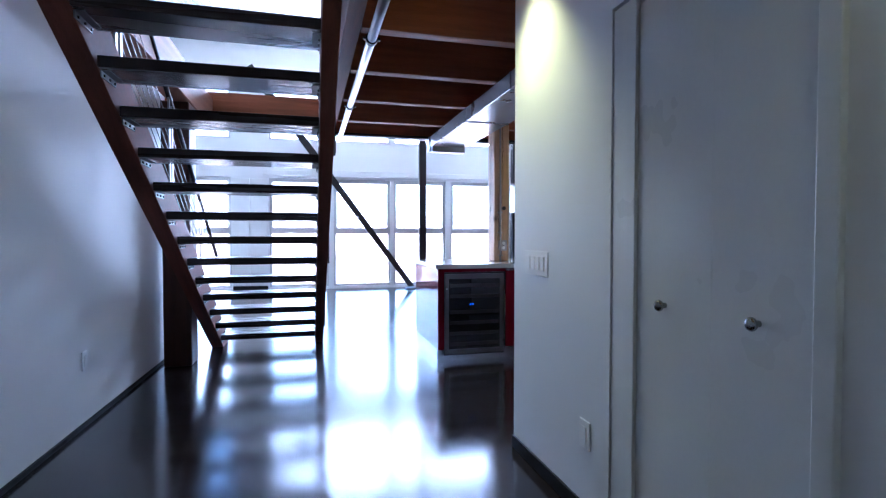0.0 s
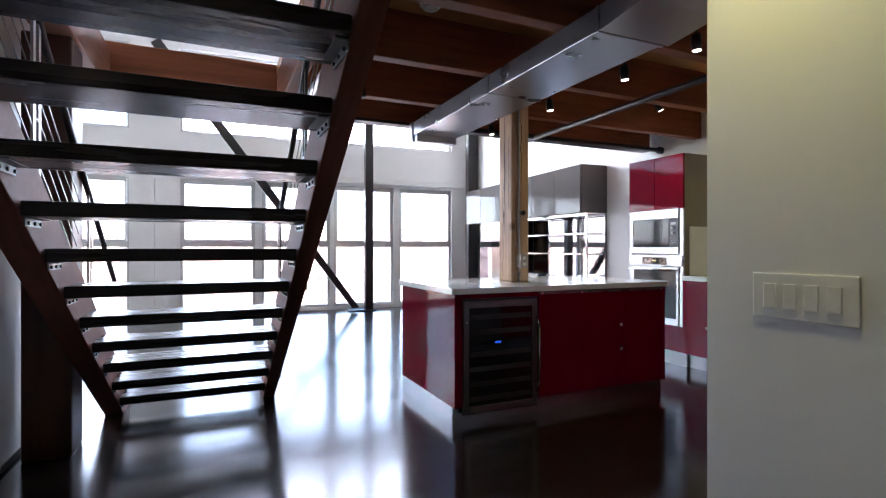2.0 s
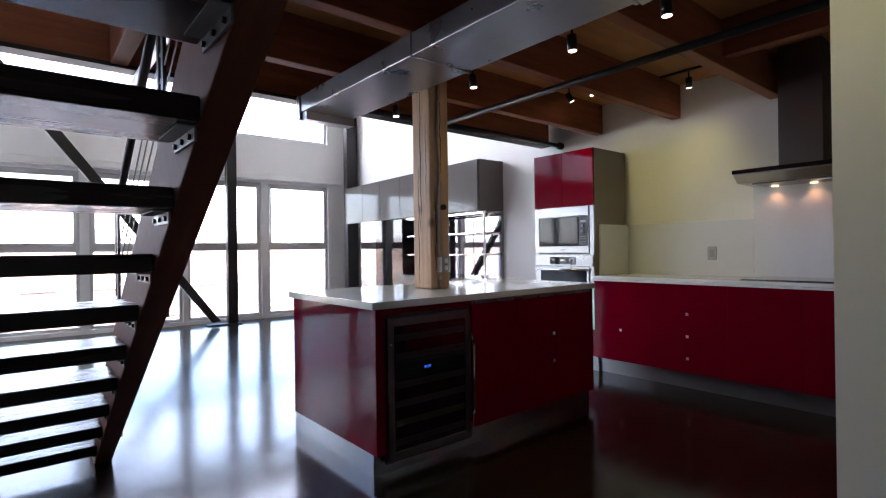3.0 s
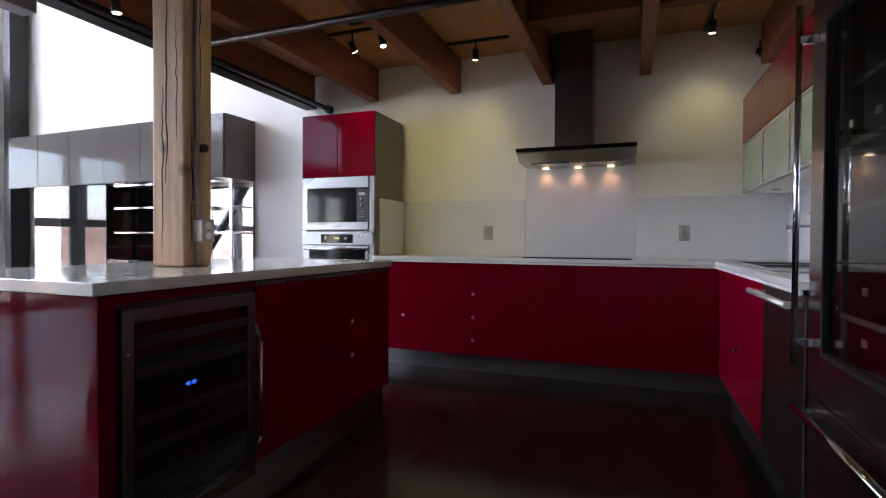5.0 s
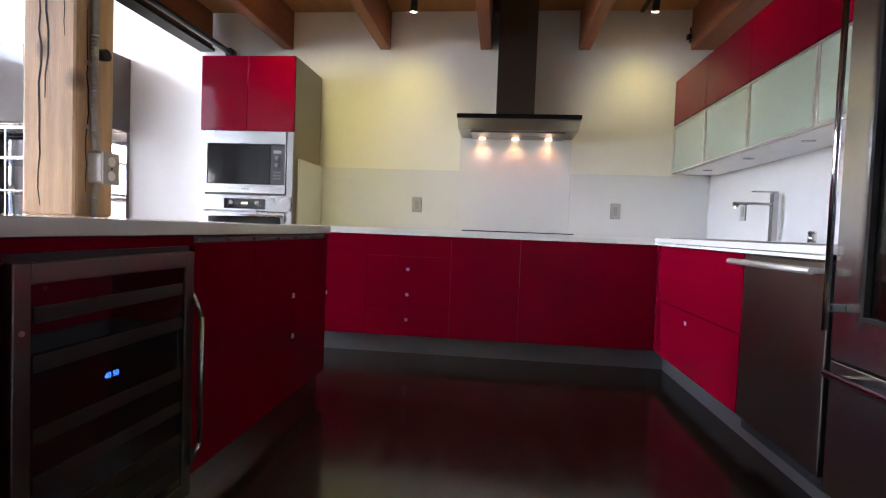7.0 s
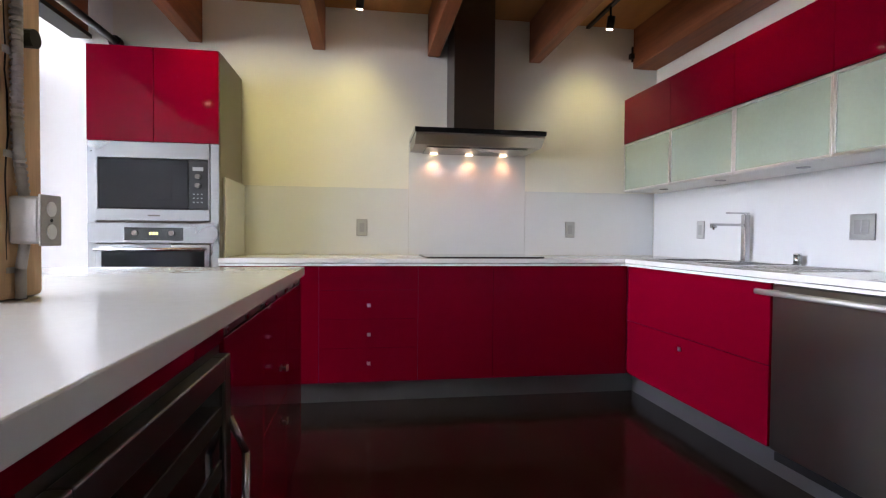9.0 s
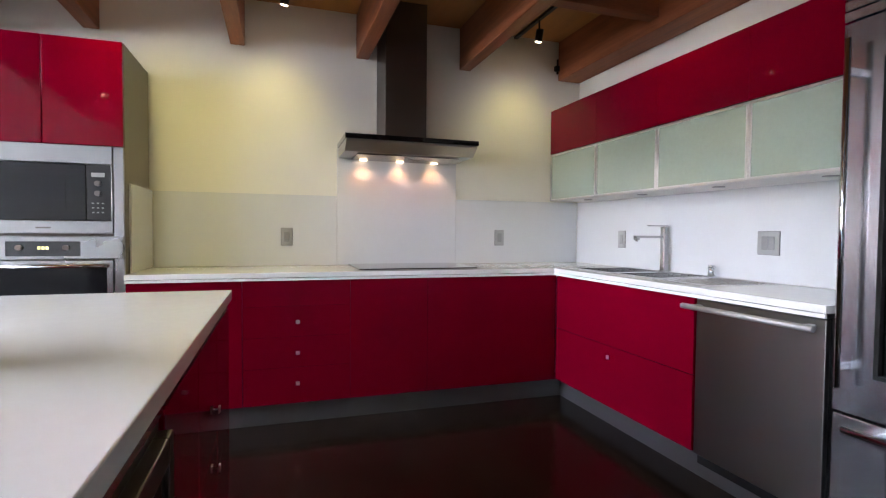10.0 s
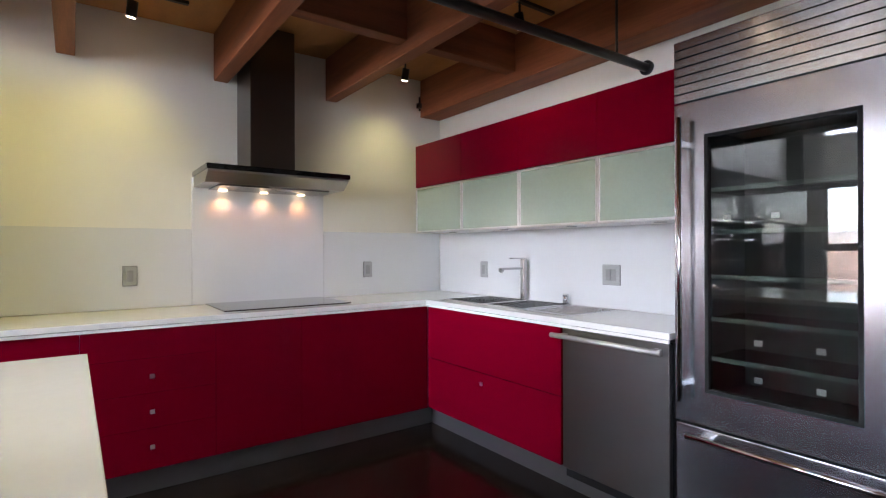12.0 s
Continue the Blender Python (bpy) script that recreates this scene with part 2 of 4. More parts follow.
def thing(name, base, label, category, group="", kind=""):
    ob = new(name)
    ob.empty_display_size = 0.1
    PLACE[ob] = Matrix.Translation(base)
    ob.matrix_basis = PLACE[ob]
    return tagged(ob, label, category, group, kind)


def single(name, bm, material, label, category="", group="", kind="", smooth=False):
    ob = mesh(name, bm, material, smooth)
    PLACE[ob] = Matrix.Identity(4)
    return tagged(ob, label, category, group, kind)




def far(ob):
    ob.matrix_basis = FAR @ PLACE[ob]
    return ob


# ---- structure ----
WIN_Y, ROOF = 11.58, 5.3
single("floor", box((-1.6, -2.3, -0.12, 5.4, 5.6, 0), (-7.2, 5.6, -0.12, 5.4, 12.3, 0)), FLOORM, "dark espresso glossy stained wooden floor", "floor", kind="structure")
lw = single("wall_left", box((-0.14, -7.9, 0, 0, 0, ROOF)), WHITE, "white painted plaster side wall of the hall", "wall", kind="structure")
lw.matrix_basis = pose(-1.06, 5.56, 0, 0, 0, -1.3)
lb = single("baseboard", box((0, -7.9, 0, 0.012, -0.03, 0.032), bev=0.003), DARKTRIM, "low dark baseboard along the hall wall", "baseboard", kind="structure")
lb.matrix_basis = pose(-1.06, 5.56, 0, 0, 0, -1.3)
single("wall_back", box((-1.6, -2.3, 0, 5.4, -2.15, ROOF)), WHITE, "plain white wall behind the hall", "wall", kind="structure")
single("wall_front_left", box((-7, 5.58, 0, -1.08, 5.72, ROOF)), WHITE, "plain white wall beside the hall", "wall", kind="structure")
single("wall_west", box((-7.14, 5.58, 0, -7, 12.4, ROOF)), WHITE, "plain white side wall of the front room", "wall", kind="structure")
# hood wall and the front room's side wall
single("wall_hood", box((4.82, 2.0, 0, 5.0, 6.25, ROOF)), CREAM, "cream painted kitchen wall behind the hood", "wall", kind="structure")
far(single("wall_east", box((4.84, 6.24, 0, 5.0, WIN_Y, ROOF)), WHITE, "bright white side wall of the front room", "wall", kind="structure"))
single("wall_sink", box((1.47, 2.07, 0, 4.82, 2.255, 2.7)), CREAM, "white painted kitchen wall behind the sink", "wall", kind="structure")
single("wall_upper", box((4.82, -2.3, 0, 5.0, 2.0, ROOF)), WHITE, "plain white upper wall of the loft", "wall", kind="structure")
# near wall with the closet opening
X0 = 1.365
single("wall_closet", box((X0, 1.95, 0, 1.47, 2.885, 2.7), (X0, -2.15, 0, 1.47, 1.1, 2.7), (X0, 1.1, 2.04, 1.47, 1.95, 2.7)), WHITE, "off-white painted hall wall with a light switch", "wall", kind="structure")
single("wall_closet_back", box((1.47, -2.15, 0, 4.82, 2.06, 2.69)), WHITE, "plain wall block behind the kitchen", "wall", kind="structure")
single("baseboard", box((X0 - 0.012, 1.96, 0, X0, 2.885, 0.07), bev=0.003), DARKTRIM, "low dark baseboard of the closet wall", "baseboard", kind="structure")

# window wall
far_holes = [(-6.6, -5.4), (-5.2, -4.05), (-3.95, -2.8), (-2.7, -1.56), (-0.79, 0.45), (0.57, 1.82), (1.9, 3.1), (3.22, 4.38)]
high_holes = [(-6.6, -4.05), (-3.95, -1.56), (-0.79, 1.82), (1.9, 4.38)]
solids = [(-7.2, WIN_Y, 2.42, 5.0, WIN_Y + 0.2, 3.24), (-7.2, WIN_Y, 4.7, 5.0, WIN_Y + 0.2, ROOF)]
for holes, z0, z1 in ((far_holes, 0, 2.42), (high_holes, 3.24, 4.7)):
    xs = [-7.2] + [v for h in holes for v in h] + [5.0]
    for a, b in zip(xs[::2], xs[1::2]):
        solids.append((a, WIN_Y, z0, b, WIN_Y + 0.2, z1))
for a, b in far_holes:
    solids.append((a, WIN_Y, 0, b, WIN_Y + 0.2, 0.06))
far(single("wall_window", box(*solids), WHITE, "white wall with tall windows and clerestory lights", "wall", kind="structure"))


def window(i, a, b):
    w = thing(f"window_{i}", ((a + b) / 2, WIN_Y + 0.1, 0), "tall white-framed metal window with a mid rail, washed out by daylight", "window", "front windows", "structure")
    y0, y1 = WIN_Y + 0.06, WIN_Y + 0.12
    f = 0.045
    part("window_frame", box((a, y0, 0.06, a + f, y1, 2.42), (b - f, y0, 0.06, b, y1, 2.42), (a + f, y0, 0.06, b - f, y1, 0.06 + f), (a + f, y0, 2.42 - f, b - f, y1, 2.42), (a + f, y0, 1.22, b - f, y1, 1.32), bev=0.004), FRAMEM, w)
    part("sash", box((a + f, y0 - 0.015, 1.32, b - f, y0, 1.35), (a + f, y0 - 0.015, 2.33, b - f, y0, 2.375), (a + f, y0 - 0.015, 1.35, a + f + 0.03, y0, 2.33), (b - f - 0.03, y0 - 0.015, 1.35, b - f, y0, 2.33)), FRAMEM, w)
    part("latch", box(((a + b) / 2 - 0.05, y0 - 0.035, 1.335, (a + b) / 2 + 0.05, y0 - 0.015, 1.35), bev=0.004), STEEL, w)
    for z0, z1 in ((0.06 + f, 1.22), (1.32, 2.42 - f)):
        p = part("pane", box((a + f, y0 + 0.02, z0, b - f, y0 + 0.026, z1)), GLASS, w)
        p.visible_shadow = False
    far(w)


for i, (a, b) in enumerate(far_holes, 1):
    window(i, a, b)


def high_window(i, a, b):
    w = thing(f"window_{i}", ((a + b) / 2, WIN_Y + 0.1, 3.24), "wide clerestory window in a pale metal frame", "window", "clerestory windows", "structure")
    y0, y1, f = WIN_Y + 0.06, WIN_Y + 0.12, 0.045
    part("window_frame", box((a, y0, 3.24, a + f, y1, 4.7), (b - f, y0, 3.24, b, y1, 4.7), (a + f, y0, 3.24, b - f, y1, 3.24 + f), (a + f, y0, 4.7 - f, b - f, y1, 4.7), bev=0.004), FRAMEM, w)
    part("window_sill", box((a, WIN_Y - 0.012, 3.222, b, WIN_Y + 0.06, 3.2395), bev=0.003), TRIM, w)
    p = part("pane", box((a + f, y0 + 0.02, 3.24 + f, b - f, y0 + 0.026, 4.7 - f)), GLASS, w)
    p.visible_shadow = False
    far(w)


for i, (a, b) in enumerate(high_holes, 9):
    high_window(i, a, b)
casing = thing("wall_panel", (-1.18, WIN_Y, 0), "white painted two-leaf panel between the tall windows", "panel", kind="structure")
for a, b in ((-1.53, -1.18), (-1.17, -0.82)):
    part("panel_leaf", box((a, WIN_Y - 0.03, 0.1, b, WIN_Y - 0.001, 2.4), bev=0.004), TRIM, casing)
part("panel_base", box((-1.53, WIN_Y - 0.02, 0, -0.82, WIN_Y - 0.001, 0.097), bev=0.002), DARKTRIM, casing, "dark recessed base")
far(casing)
shade = thing("roller_shade", (1.9, WIN_Y - 0.05, 2.47), "long white roller shade housing above the windows", "blind")
part("housing", box((-0.9, WIN_Y - 0.1, 2.47, 4.62, WIN_Y, 2.58), bev=0.01), TRIM, shade)
part("end_cap", box((4.62, WIN_Y - 0.1, 2.47, 4.63, WIN_Y, 2.58), bev=0.002), TRIM, shade)
far(shade)

# loft deck, joists and edge beam
single("ceiling", box((0.46, -2.15, 2.7, 4.82, 6.4, 2.77), (-1.1, -2.15, 2.7, 0.46, 1.2, 2.77)), DECKM, "orange-brown plywood deck of the loft, seen from below", "ceiling", kind="structure")
for y, w in ((5.715, 0.09), (4.88, 0.09), (4.05, 0.09), (3.27, 0.09), (2.365, 0.2), (1.65, 0.09), (0.85, 0.09), (0.05, 0.09), (-0.75, 0.09)):
    single("joist", box((0.56, y - w / 2, 2.385, 4.81 if y > 2.3 else 1.36, y + w / 2, 2.698), bev=0.006), TIMBER, "reddish-brown rough timber joist under the loft", "beam", "loft joists")
for x, y0, y1 in ((3.69, 3.318, 4.002), (3.7, 2.468, 3.222)):
    single("blocking", box((x - 0.045, y0, 2.45, x + 0.045, y1, 2.698), bev=0.005), TIMBERY, "short reddish timber block between two joists", "beam", "joist blocking")
single("beam_bracket", box((4.78, 2.466, 2.46, 4.815, 2.5, 2.5), (4.8, 2.466, 2.44, 4.818, 2.476, 2.56), bev=0.003), PIPEM, "small dark steel bracket beside the end beam", "bracket")
edge = thing("edge_beam", (2, 6.42, 2.37), "reddish timber edge beam of the loft with a dark steel angle", "beam")
part("beam", box((-2.4, 6.4, 2.4, 4.82, 6.5, 2.78), bev=0.006), TIMBER, edge)
part("steel_angle", box((-2.4, 6.38, 2.37, 4.82, 6.51, 2.398)), BRONZE, edge)
single("rim_beam", box((0.46, 0.6, 2.385, 0.555, 6.38, 2.698), bev=0.006), TIMBERY, "reddish timber rim beam along the stairwell", "beam")
single("rim_beam", box((-0.95, 3.1, 2.387, -0.76, 6.38, 2.698), bev=0.006), POSTY, "reddish timber rim beam along the stairwell", "beam")

# roof
far(single("roof_ceiling", box((-7.6, -2.4, ROOF, 5.4, 12.6, ROOF + 0.1)), ROOFM, "pale painted roof deck", "ceiling", kind="structure"))
rb = bmesh.new()
for i in range(130):
    x = -6.9 + i * 0.09
    box((x, -2.1, ROOF - 0.045, x + 0.045, 11.5, ROOF - 0.002), bm=rb)
far(single("roof_ribs", rb, ROOFM, "pale corrugated metal roof deck", "ceiling", kind="structure"))
for y in (5.2, 8.4):
    far(single("roof_beam", box((-7, y, ROOF - 0.4, 4.83, y + 0.14, ROOF - 0.05), bev=0.01), ROOFM, "white painted roof beam", "beam"))

# ---- walk through the things: hall ----
closet = thing("door_1", (X0, 1.5, 0), "closed off-white flush closet doors with small metal knobs", "door", kind="structure")
part("door_leaf", box((1.383, 1.128, 0.012, 1.418, 1.4637, 2.0), bev=0.0005), DOORP, closet)
part("door_leaf", box((1.383, 1.4642, 0.012, 1.418, 1.81, 2.0), bev=0.0005), DOORP, closet)
part("casing", box((1.37, 1.812, 0, 1.42, 1.949, 2.03), (1.345, 1.07, 0, 1.4, 1.125, 2.03), (1.385, 1.125, 2.005, 1.42, 1.81, 2.039), bev=0.004), DOORP, closet)
for y in (1.66, 1.3):
    k = part("knob", rod((1.383, y, 0.96), (1.37, y, 0.96), r=0.009), STEEL, closet, "small round brushed metal knob")
    bmk = bmesh.new()
    bmesh.ops.create_uvsphere(bmk, u_segments=16, v_segments=10, radius=0.019, matrix=Matrix.Translation((1.358, y, 0.96)) @ Matrix.Diagonal((0.7, 1, 1, 1)))
    part("knob_ball", bmk, STEEL, k, smooth=True)

sw = thing("light_switch", (X0, 2.6, 1.0), "white four-gang rocker switch plate on the hall wall", "switch")
part("plate", box((X0 - 0.005, 2.468, 0.987, X0, 2.733, 1.111), bev=0.002), WPLATE, sw)
for i in range(4):
    y = 2.522 + i * 0.054
    part("rocker", box((X0 - 0.0085, y - 0.017, 1.015, X0 - 0.0045, y + 0.017, 1.083), bev=0.0015), WPLATE, sw)


def outlet(at, normal, label, plate=LPLATE, w=0.075, h=0.118, gangs=1):
    """A cover plate with its sockets, flat against a wall."""
    o = thing("wall_outlet", at, label, "outlet")
    a, d = Vector(at), Vector(normal)
    side = Vector((0, 0, 1)).cross(d)

    def slab(u0, u1, z0, z1, t0, t1):
        p, q = a + side * u0 + d * t0 + Vector((0, 0, z0)), a + side * u1 + d * t1 + Vector((0, 0, z1))
        return box((p.x, p.y, p.z, q.x, q.y, q.z), bev=0.0015)
    part("plate", slab(-w / 2 * gangs, w / 2 * gangs, -h / 2, h / 2, 0, 0.007), plate, o)
    for g in range(gangs):
        u = (g - (gangs - 1) / 2) * w * 0.62
        part("socket", slab(u - 0.017, u + 0.017, -0.034, 0.034, 0.006, 0.01), WPLATE if plate is WPLATE else PLATE, o)
    if plate is not WPLATE:
        # No real recess: a black slab paints a thin shadow line round the plate.
        part("shadow_gap", slab(-w / 2 * gangs - 0.0015, w / 2 * gangs + 0.0015, -h / 2 - 0.0015, h / 2 + 0.0015, 0, 0.002), BLACK, o)
    return o


outlet((-1.098, 3.84, 0.412), (1, 0.0, 0), "white wall outlet low on the hall wall", WPLATE)
outlet((X0, 2.12, 0.36), (-1, 0, 0), "white wall outlet low on the closet wall", WPLATE)

# dark post beside the stairs
single("post", box((-1.01, 5.27, 0, -0.775, 5.54, 2.385), bev=0.012), DARKPOST, "dark stained square timber post beside the stairs", "post")

# ---- stairs ----
RISE, RUN, Y1, Z1 = 0.17, 0.264, 5.865, 0.16
stair = thing("staircase", (-0.15, 6.1, 0), "open-riser staircase with black treads and timber stringers", "stairs")
slope = RISE / RUN


def stringer(x0, x1):
    zl = lambda y: (6.05 - y) * slope
    return prism([(6.05, 0.0), (6.33, 0.0), (6.33, 0.1), (1.9, zl(1.9) + 0.36), (1.9, zl(1.9))], x0, x1, "x", bev=0.004)


def left_edge(y):
    """The left stringer runs slightly out of square."""
    return -0.632 - (5.9 - y) * 0.023


sl = stringer(-0.115, 0.0)
for v in sl.verts:
    v.co.x += left_edge(v.co.y)
part("stringer", sl, STRINGM, stair)
part("stringer", stringer(0.32, 0.405), STRINGM, stair)
for k in range(15):
    y, z = Y1 - RUN * k, Z1 + RISE * k
    xl = left_edge(y + 0.14) + 0.003
    part("tread", box((xl, y, z - 0.055, 0.317, y + 0.285, z), bev=0.005), TREADM, stair)
    for x, s in ((xl, 1), (0.317, -1)):
        b = part("bracket", box((x, y + 0.04, z - 0.09, x + s * 0.005, y + 0.23, z - 0.057), (x, y + 0.04, z - 0.061, x + s * 0.04, y + 0.23, z - 0.057)), ANGLEM, stair, "galvanised steel angle")
        for o in (0.07, 0.14, 0.21):
            part("bolt", rod((x + s * 0.005, y + o, z - 0.077), (x + s * 0.012, y + o, z - 0.077), r=0.007, n=6), PIPEM, b)

zc = lambda y: (6.05 - y) * slope


def railing(x, material, posts, foot):
    rail = thing("stair_railing", (x, 5.0, 0), "dark steel flat-bar stair railing with steel cables", "railing")
    for y in posts:
        for d in (0, 0.075):
            part("baluster", box((x - 0.006, y + d, zc(y) + 0.02, x + 0.006, y + d + 0.035, zc(y) + 1.25)), material, rail)
        part("spacer", rod((x, y + 0.03, zc(y) + 0.75), (x, y + 0.08, zc(y) + 0.75), r=0.009), STEEL, rail)
    for j in range(7):
        o = 0.42 + j * 0.1
        part("cable", rod((x, posts[0], zc(posts[0]) + o), (x, 2.2, zc(2.2) + o), r=0.003, n=6), STEEL, rail)
    part("handrail", rod((x, foot, zc(foot) + 1.25), (x, 2.2, zc(2.2) + 1.25), r=0.018), BRONZE, rail)


railing(0.415, BRONZE, (5.75, 4.6, 3.45, 2.3), 5.75)
railing(-0.76, STEEL, (5.6, 4.5, 3.4, 2.3), 6.6)

# galvanised pipe under the rim beam
gp = thing("conduit_pipe", (0.62, 5, 2.33), "shiny galvanised pipe clamped under the loft joists", "pipe")
part("pipe", rod((0.62, 0.5, 2.34), (0.62, 6.55, 2.34), r=0.028, n=20), GALV, gp, smooth=True)
for y in (3.27, 4.88, 1.65):
    c = part("clamp", rod((0.62, y - 0.02, 2.34), (0.62, y + 0.02, 2.34), r=0.036, n=20), BLACK, gp, "black pipe clamp")
    part("clamp_strap", box((0.57, y - 0.012, 2.335, 0.67, y + 0.012, 2.345), (0.615, y - 0.012, 2.34, 0.625, y + 0.012, 2.388)), BLACK, c)

# duct
duct = thing("air_duct", (1.95, 4.6, 2.2), "rectangular galvanised sheet-metal air duct with an end grille", "duct")
part("duct_run", box((1.69, 3.76, 2.257, 2.12, 6.3, 2.383), bev=0.004), GALV, duct)
part("duct_transition", prism([(3.748, 2.257), (3.748, 2.383), (2.95, 2.383), (2.95, 2.3), (3.45, 2.29)], 1.69, 2.16, "x"), GALV, duct)
for y in (3.754, 4.86):
    part("seam", box((1.684, y - 0.01, 2.25, 2.126, y + 0.01, 2.384), bev=0.002), GALV, duct)
part("grille_box", box((1.68, 6.3, 2.2, 2.13, 6.36, 2.384), bev=0.003), GALV, duct)
part("grille_lip", box((1.7, 6.22, 2.19, 2.11, 6.3, 2.256), bev=0.003), GALV, duct)
for i in range(6):
    part("grille_slat", box((1.7, 6.36, 2.21 + i * 0.028, 2.11, 6.375, 2.22 + i * 0.028)), BLACK, duct)

sm = thing("smoke_detector", (1.18, 4.67, 2.7), "round white smoke detector on the deck between joists", "smoke detector")
part("base", rod((1.18, 4.67, 2.699), (1.18, 4.67, 2.685), r=0.07, n=32), WPLATE, sm)
part("cover", rod((1.18, 4.67, 2.685), (1.18, 4.67, 2.66), r=0.06, r2=0.045, n=32), WPLATE, sm)

# ---- front room ----
frame_ = thing("steel_frame", (2.5, 11.3, 0), "bronze painted steel columns with diagonal cross brace", "structure", kind="structure")
YC = 11.16
part("column", box((2.42, YC, 0, 2.57, YC + 0.15, ROOF - 0.05), bev=0.005), BRONZE, frame_)
part("column", box((4.58, YC, 0, 4.8, YC + 0.15, ROOF - 0.05), bev=0.005), BRONZE, frame_)
part("base_plate", box((2.1, YC - 0.04, 0, 2.62, YC + 0.2, 0.02), bev=0.004), BRONZE, frame_)
dx, dz = -3.36, 4.65
nrm = Vector((dz, -dx)).normalized() * 0.08
part("brace", prism([(2.24 - nrm.x, 0.02 - nrm.y + 0.08), (2.24 + nrm.x, 0.02 + nrm.y), (2.24 + dx + nrm.x, dz + nrm.y), (2.24 + dx - nrm.x, dz - nrm.y)], YC + 0.02, YC + 0.12, "y", bev=0.004), BRONZE, frame_)
far(frame_)

dc = thing("display_cabinet", (4.7, 8.8, 0), "glossy taupe wall cabinet over a smoked mirror display unit", "cabinet")
part("upper_body", box((4.42, 7.2, 1.67, 4.838, 10.86, 2.32), bev=0.003), TAUPE, dc)
for i in range(6):
    y = 7.21 + i * 0.607
    part("upper_door", box((4.402, y + 0.002, 1.675, 4.419, y + 0.603, 2.315), bev=0.002), TAUPE, dc)
part("back_mirror", box((4.8, 7.2, 0.8, 4.838, 9.0, 1.665)), MIRROR, dc)
part("tall_panel", box((4.45, 9.05, 0, 4.838, 9.88, 1.665), bev=0.003), BLACKGLASS, dc)
part("back_mirror", box((4.7, 9.89, 0.0, 4.838, 10.86, 1.665)), MIRROR, dc)
part("base", box((4.45, 7.2, 0, 4.838, 9.04, 0.8), bev=0.003), BLACKGLASS, dc)
part("chrome_frame", box((4.5, 7.2, 0.8, 4.52, 7.225, 1.665), (4.5, 8.1, 0.8, 4.51, 8.11, 1.64), (4.5, 7.225, 1.64, 4.52, 9.04, 1.665)), CHROME, dc)
for z in (1.1, 1.38):
    part("shelf", box((4.5, 7.225, z, 4.8, 9.04, z + 0.02), bev=0.002), CHROME, dc)
far(dc)

# ---- kitchen ----
post = thing("post", (2.2, 5.33, 0.915), "pale knotty square fir post rising through the island", "post")
part("shaft", box((2.135, 5.265, 0.916, 2.3, 5.46, 2.383), bev=0.012), POSTM, post)


def crack(z0, z1, at, width, seed, side):
    """A jagged drying crack running up one face of the post."""
    rnd = random.Random(seed)
    n = 14
    mid = [at + rnd.uniform(-0.006, 0.006) for _ in range(n + 1)]
    zs = [z0 + (z1 - z0) * i / n for i in range(n + 1)]
    wd = [width * (0.25 + 0.75 * math.sin(math.pi * (i + 0.3) / (n + 0.6))) / 2 for i in range(n + 1)]
    out = [(m - w, z) for m, w, z in zip(mid, wd, zs)] + [(m + w, z) for m, w, z in list(zip(mid, wd, zs))[::-1]]
    part("crack", prism(out, *((2.1342, 2.1352, "x") if side == "x" else (5.2642, 5.2652, "y"))), DARKTRIM, post, "dark drying crack")


crack(0.95, 1.75, 5.395, 0.007, 1, "x")
crack(1.3, 2.3, 5.37, 0.009, 2, "x")
crack(1.5, 2.1, 5.31, 0.004, 3, "x")
crack(1.0, 1.6, 2.18, 0.005, 4, "y")
crack(1.7, 2.35, 2.225, 0.006, 5, "y")

cd = thing("outlet_box", (2.23, 5.22, 1.03), "grey metal outlet box with conduit on the fir post", "outlet")
part("box", box((2.18, 5.206, 1.032, 2.247, 5.2645, 1.132), bev=0.006), CONDM, cd)
cover = part("cover_plate", box((2.177, 5.2015, 1.028, 2.25, 5.2058, 1.136), bev=0.0015), CONDM, cd)
for z in (1.058, 1.106):
    part("socket", rod((2.2135, 5.2017, z), (2.2135, 5.1995, z), r=0.016, n=20), WPLATE, cover, smooth=False)
part("screw", rod((2.2135, 5.2017, 1.082), (2.2135, 5.2, 1.082), r=0.004, n=10), BLACK, cover)
cdt = part("conduit", rod((2.2, 5.245, 1.132), (2.198, 5.252, 1.2), (2.196, 5.254, 1.3), (2.2, 5.254, 1.5), (2.195, 5.254, 2.38), r=0.01), CONDM, cd, "flexible metal conduit", smooth=True)
for i in range(30):
    z = 1.14 + i * 0.013
    x = 2.2 - 0.004 * min(1.0, (z - 1.132) / 0.168)
    y = 5.2455 + 0.0085 * min(1.0, (z - 1.132) / 0.1)
    part("conduit_ring", rod((x, y, z), (x, y, z + 0.006), r=0.0118, n=12), CONDM, cdt)
for z in (1.21, 1.42):
    part("strap", box((2.17, 5.259, z, 2.225, 5.2648, z + 0.014)), CONDM, cdt)
part("conduit", rod((2.2, 5.245, 1.032), (2.2, 5.253, 0.98), (2.2, 5.253, 0.917), r=0.01), CONDM, cd, smooth=True)
part("strap", box((2.175, 5.259, 0.972, 2.228, 5.2648, 0.984)), CONDM, cd)
part("junction", rod((2.235, 5.2645, 1.47), (2.235, 5.24, 1.47), r=0.02), BLACK, cd)

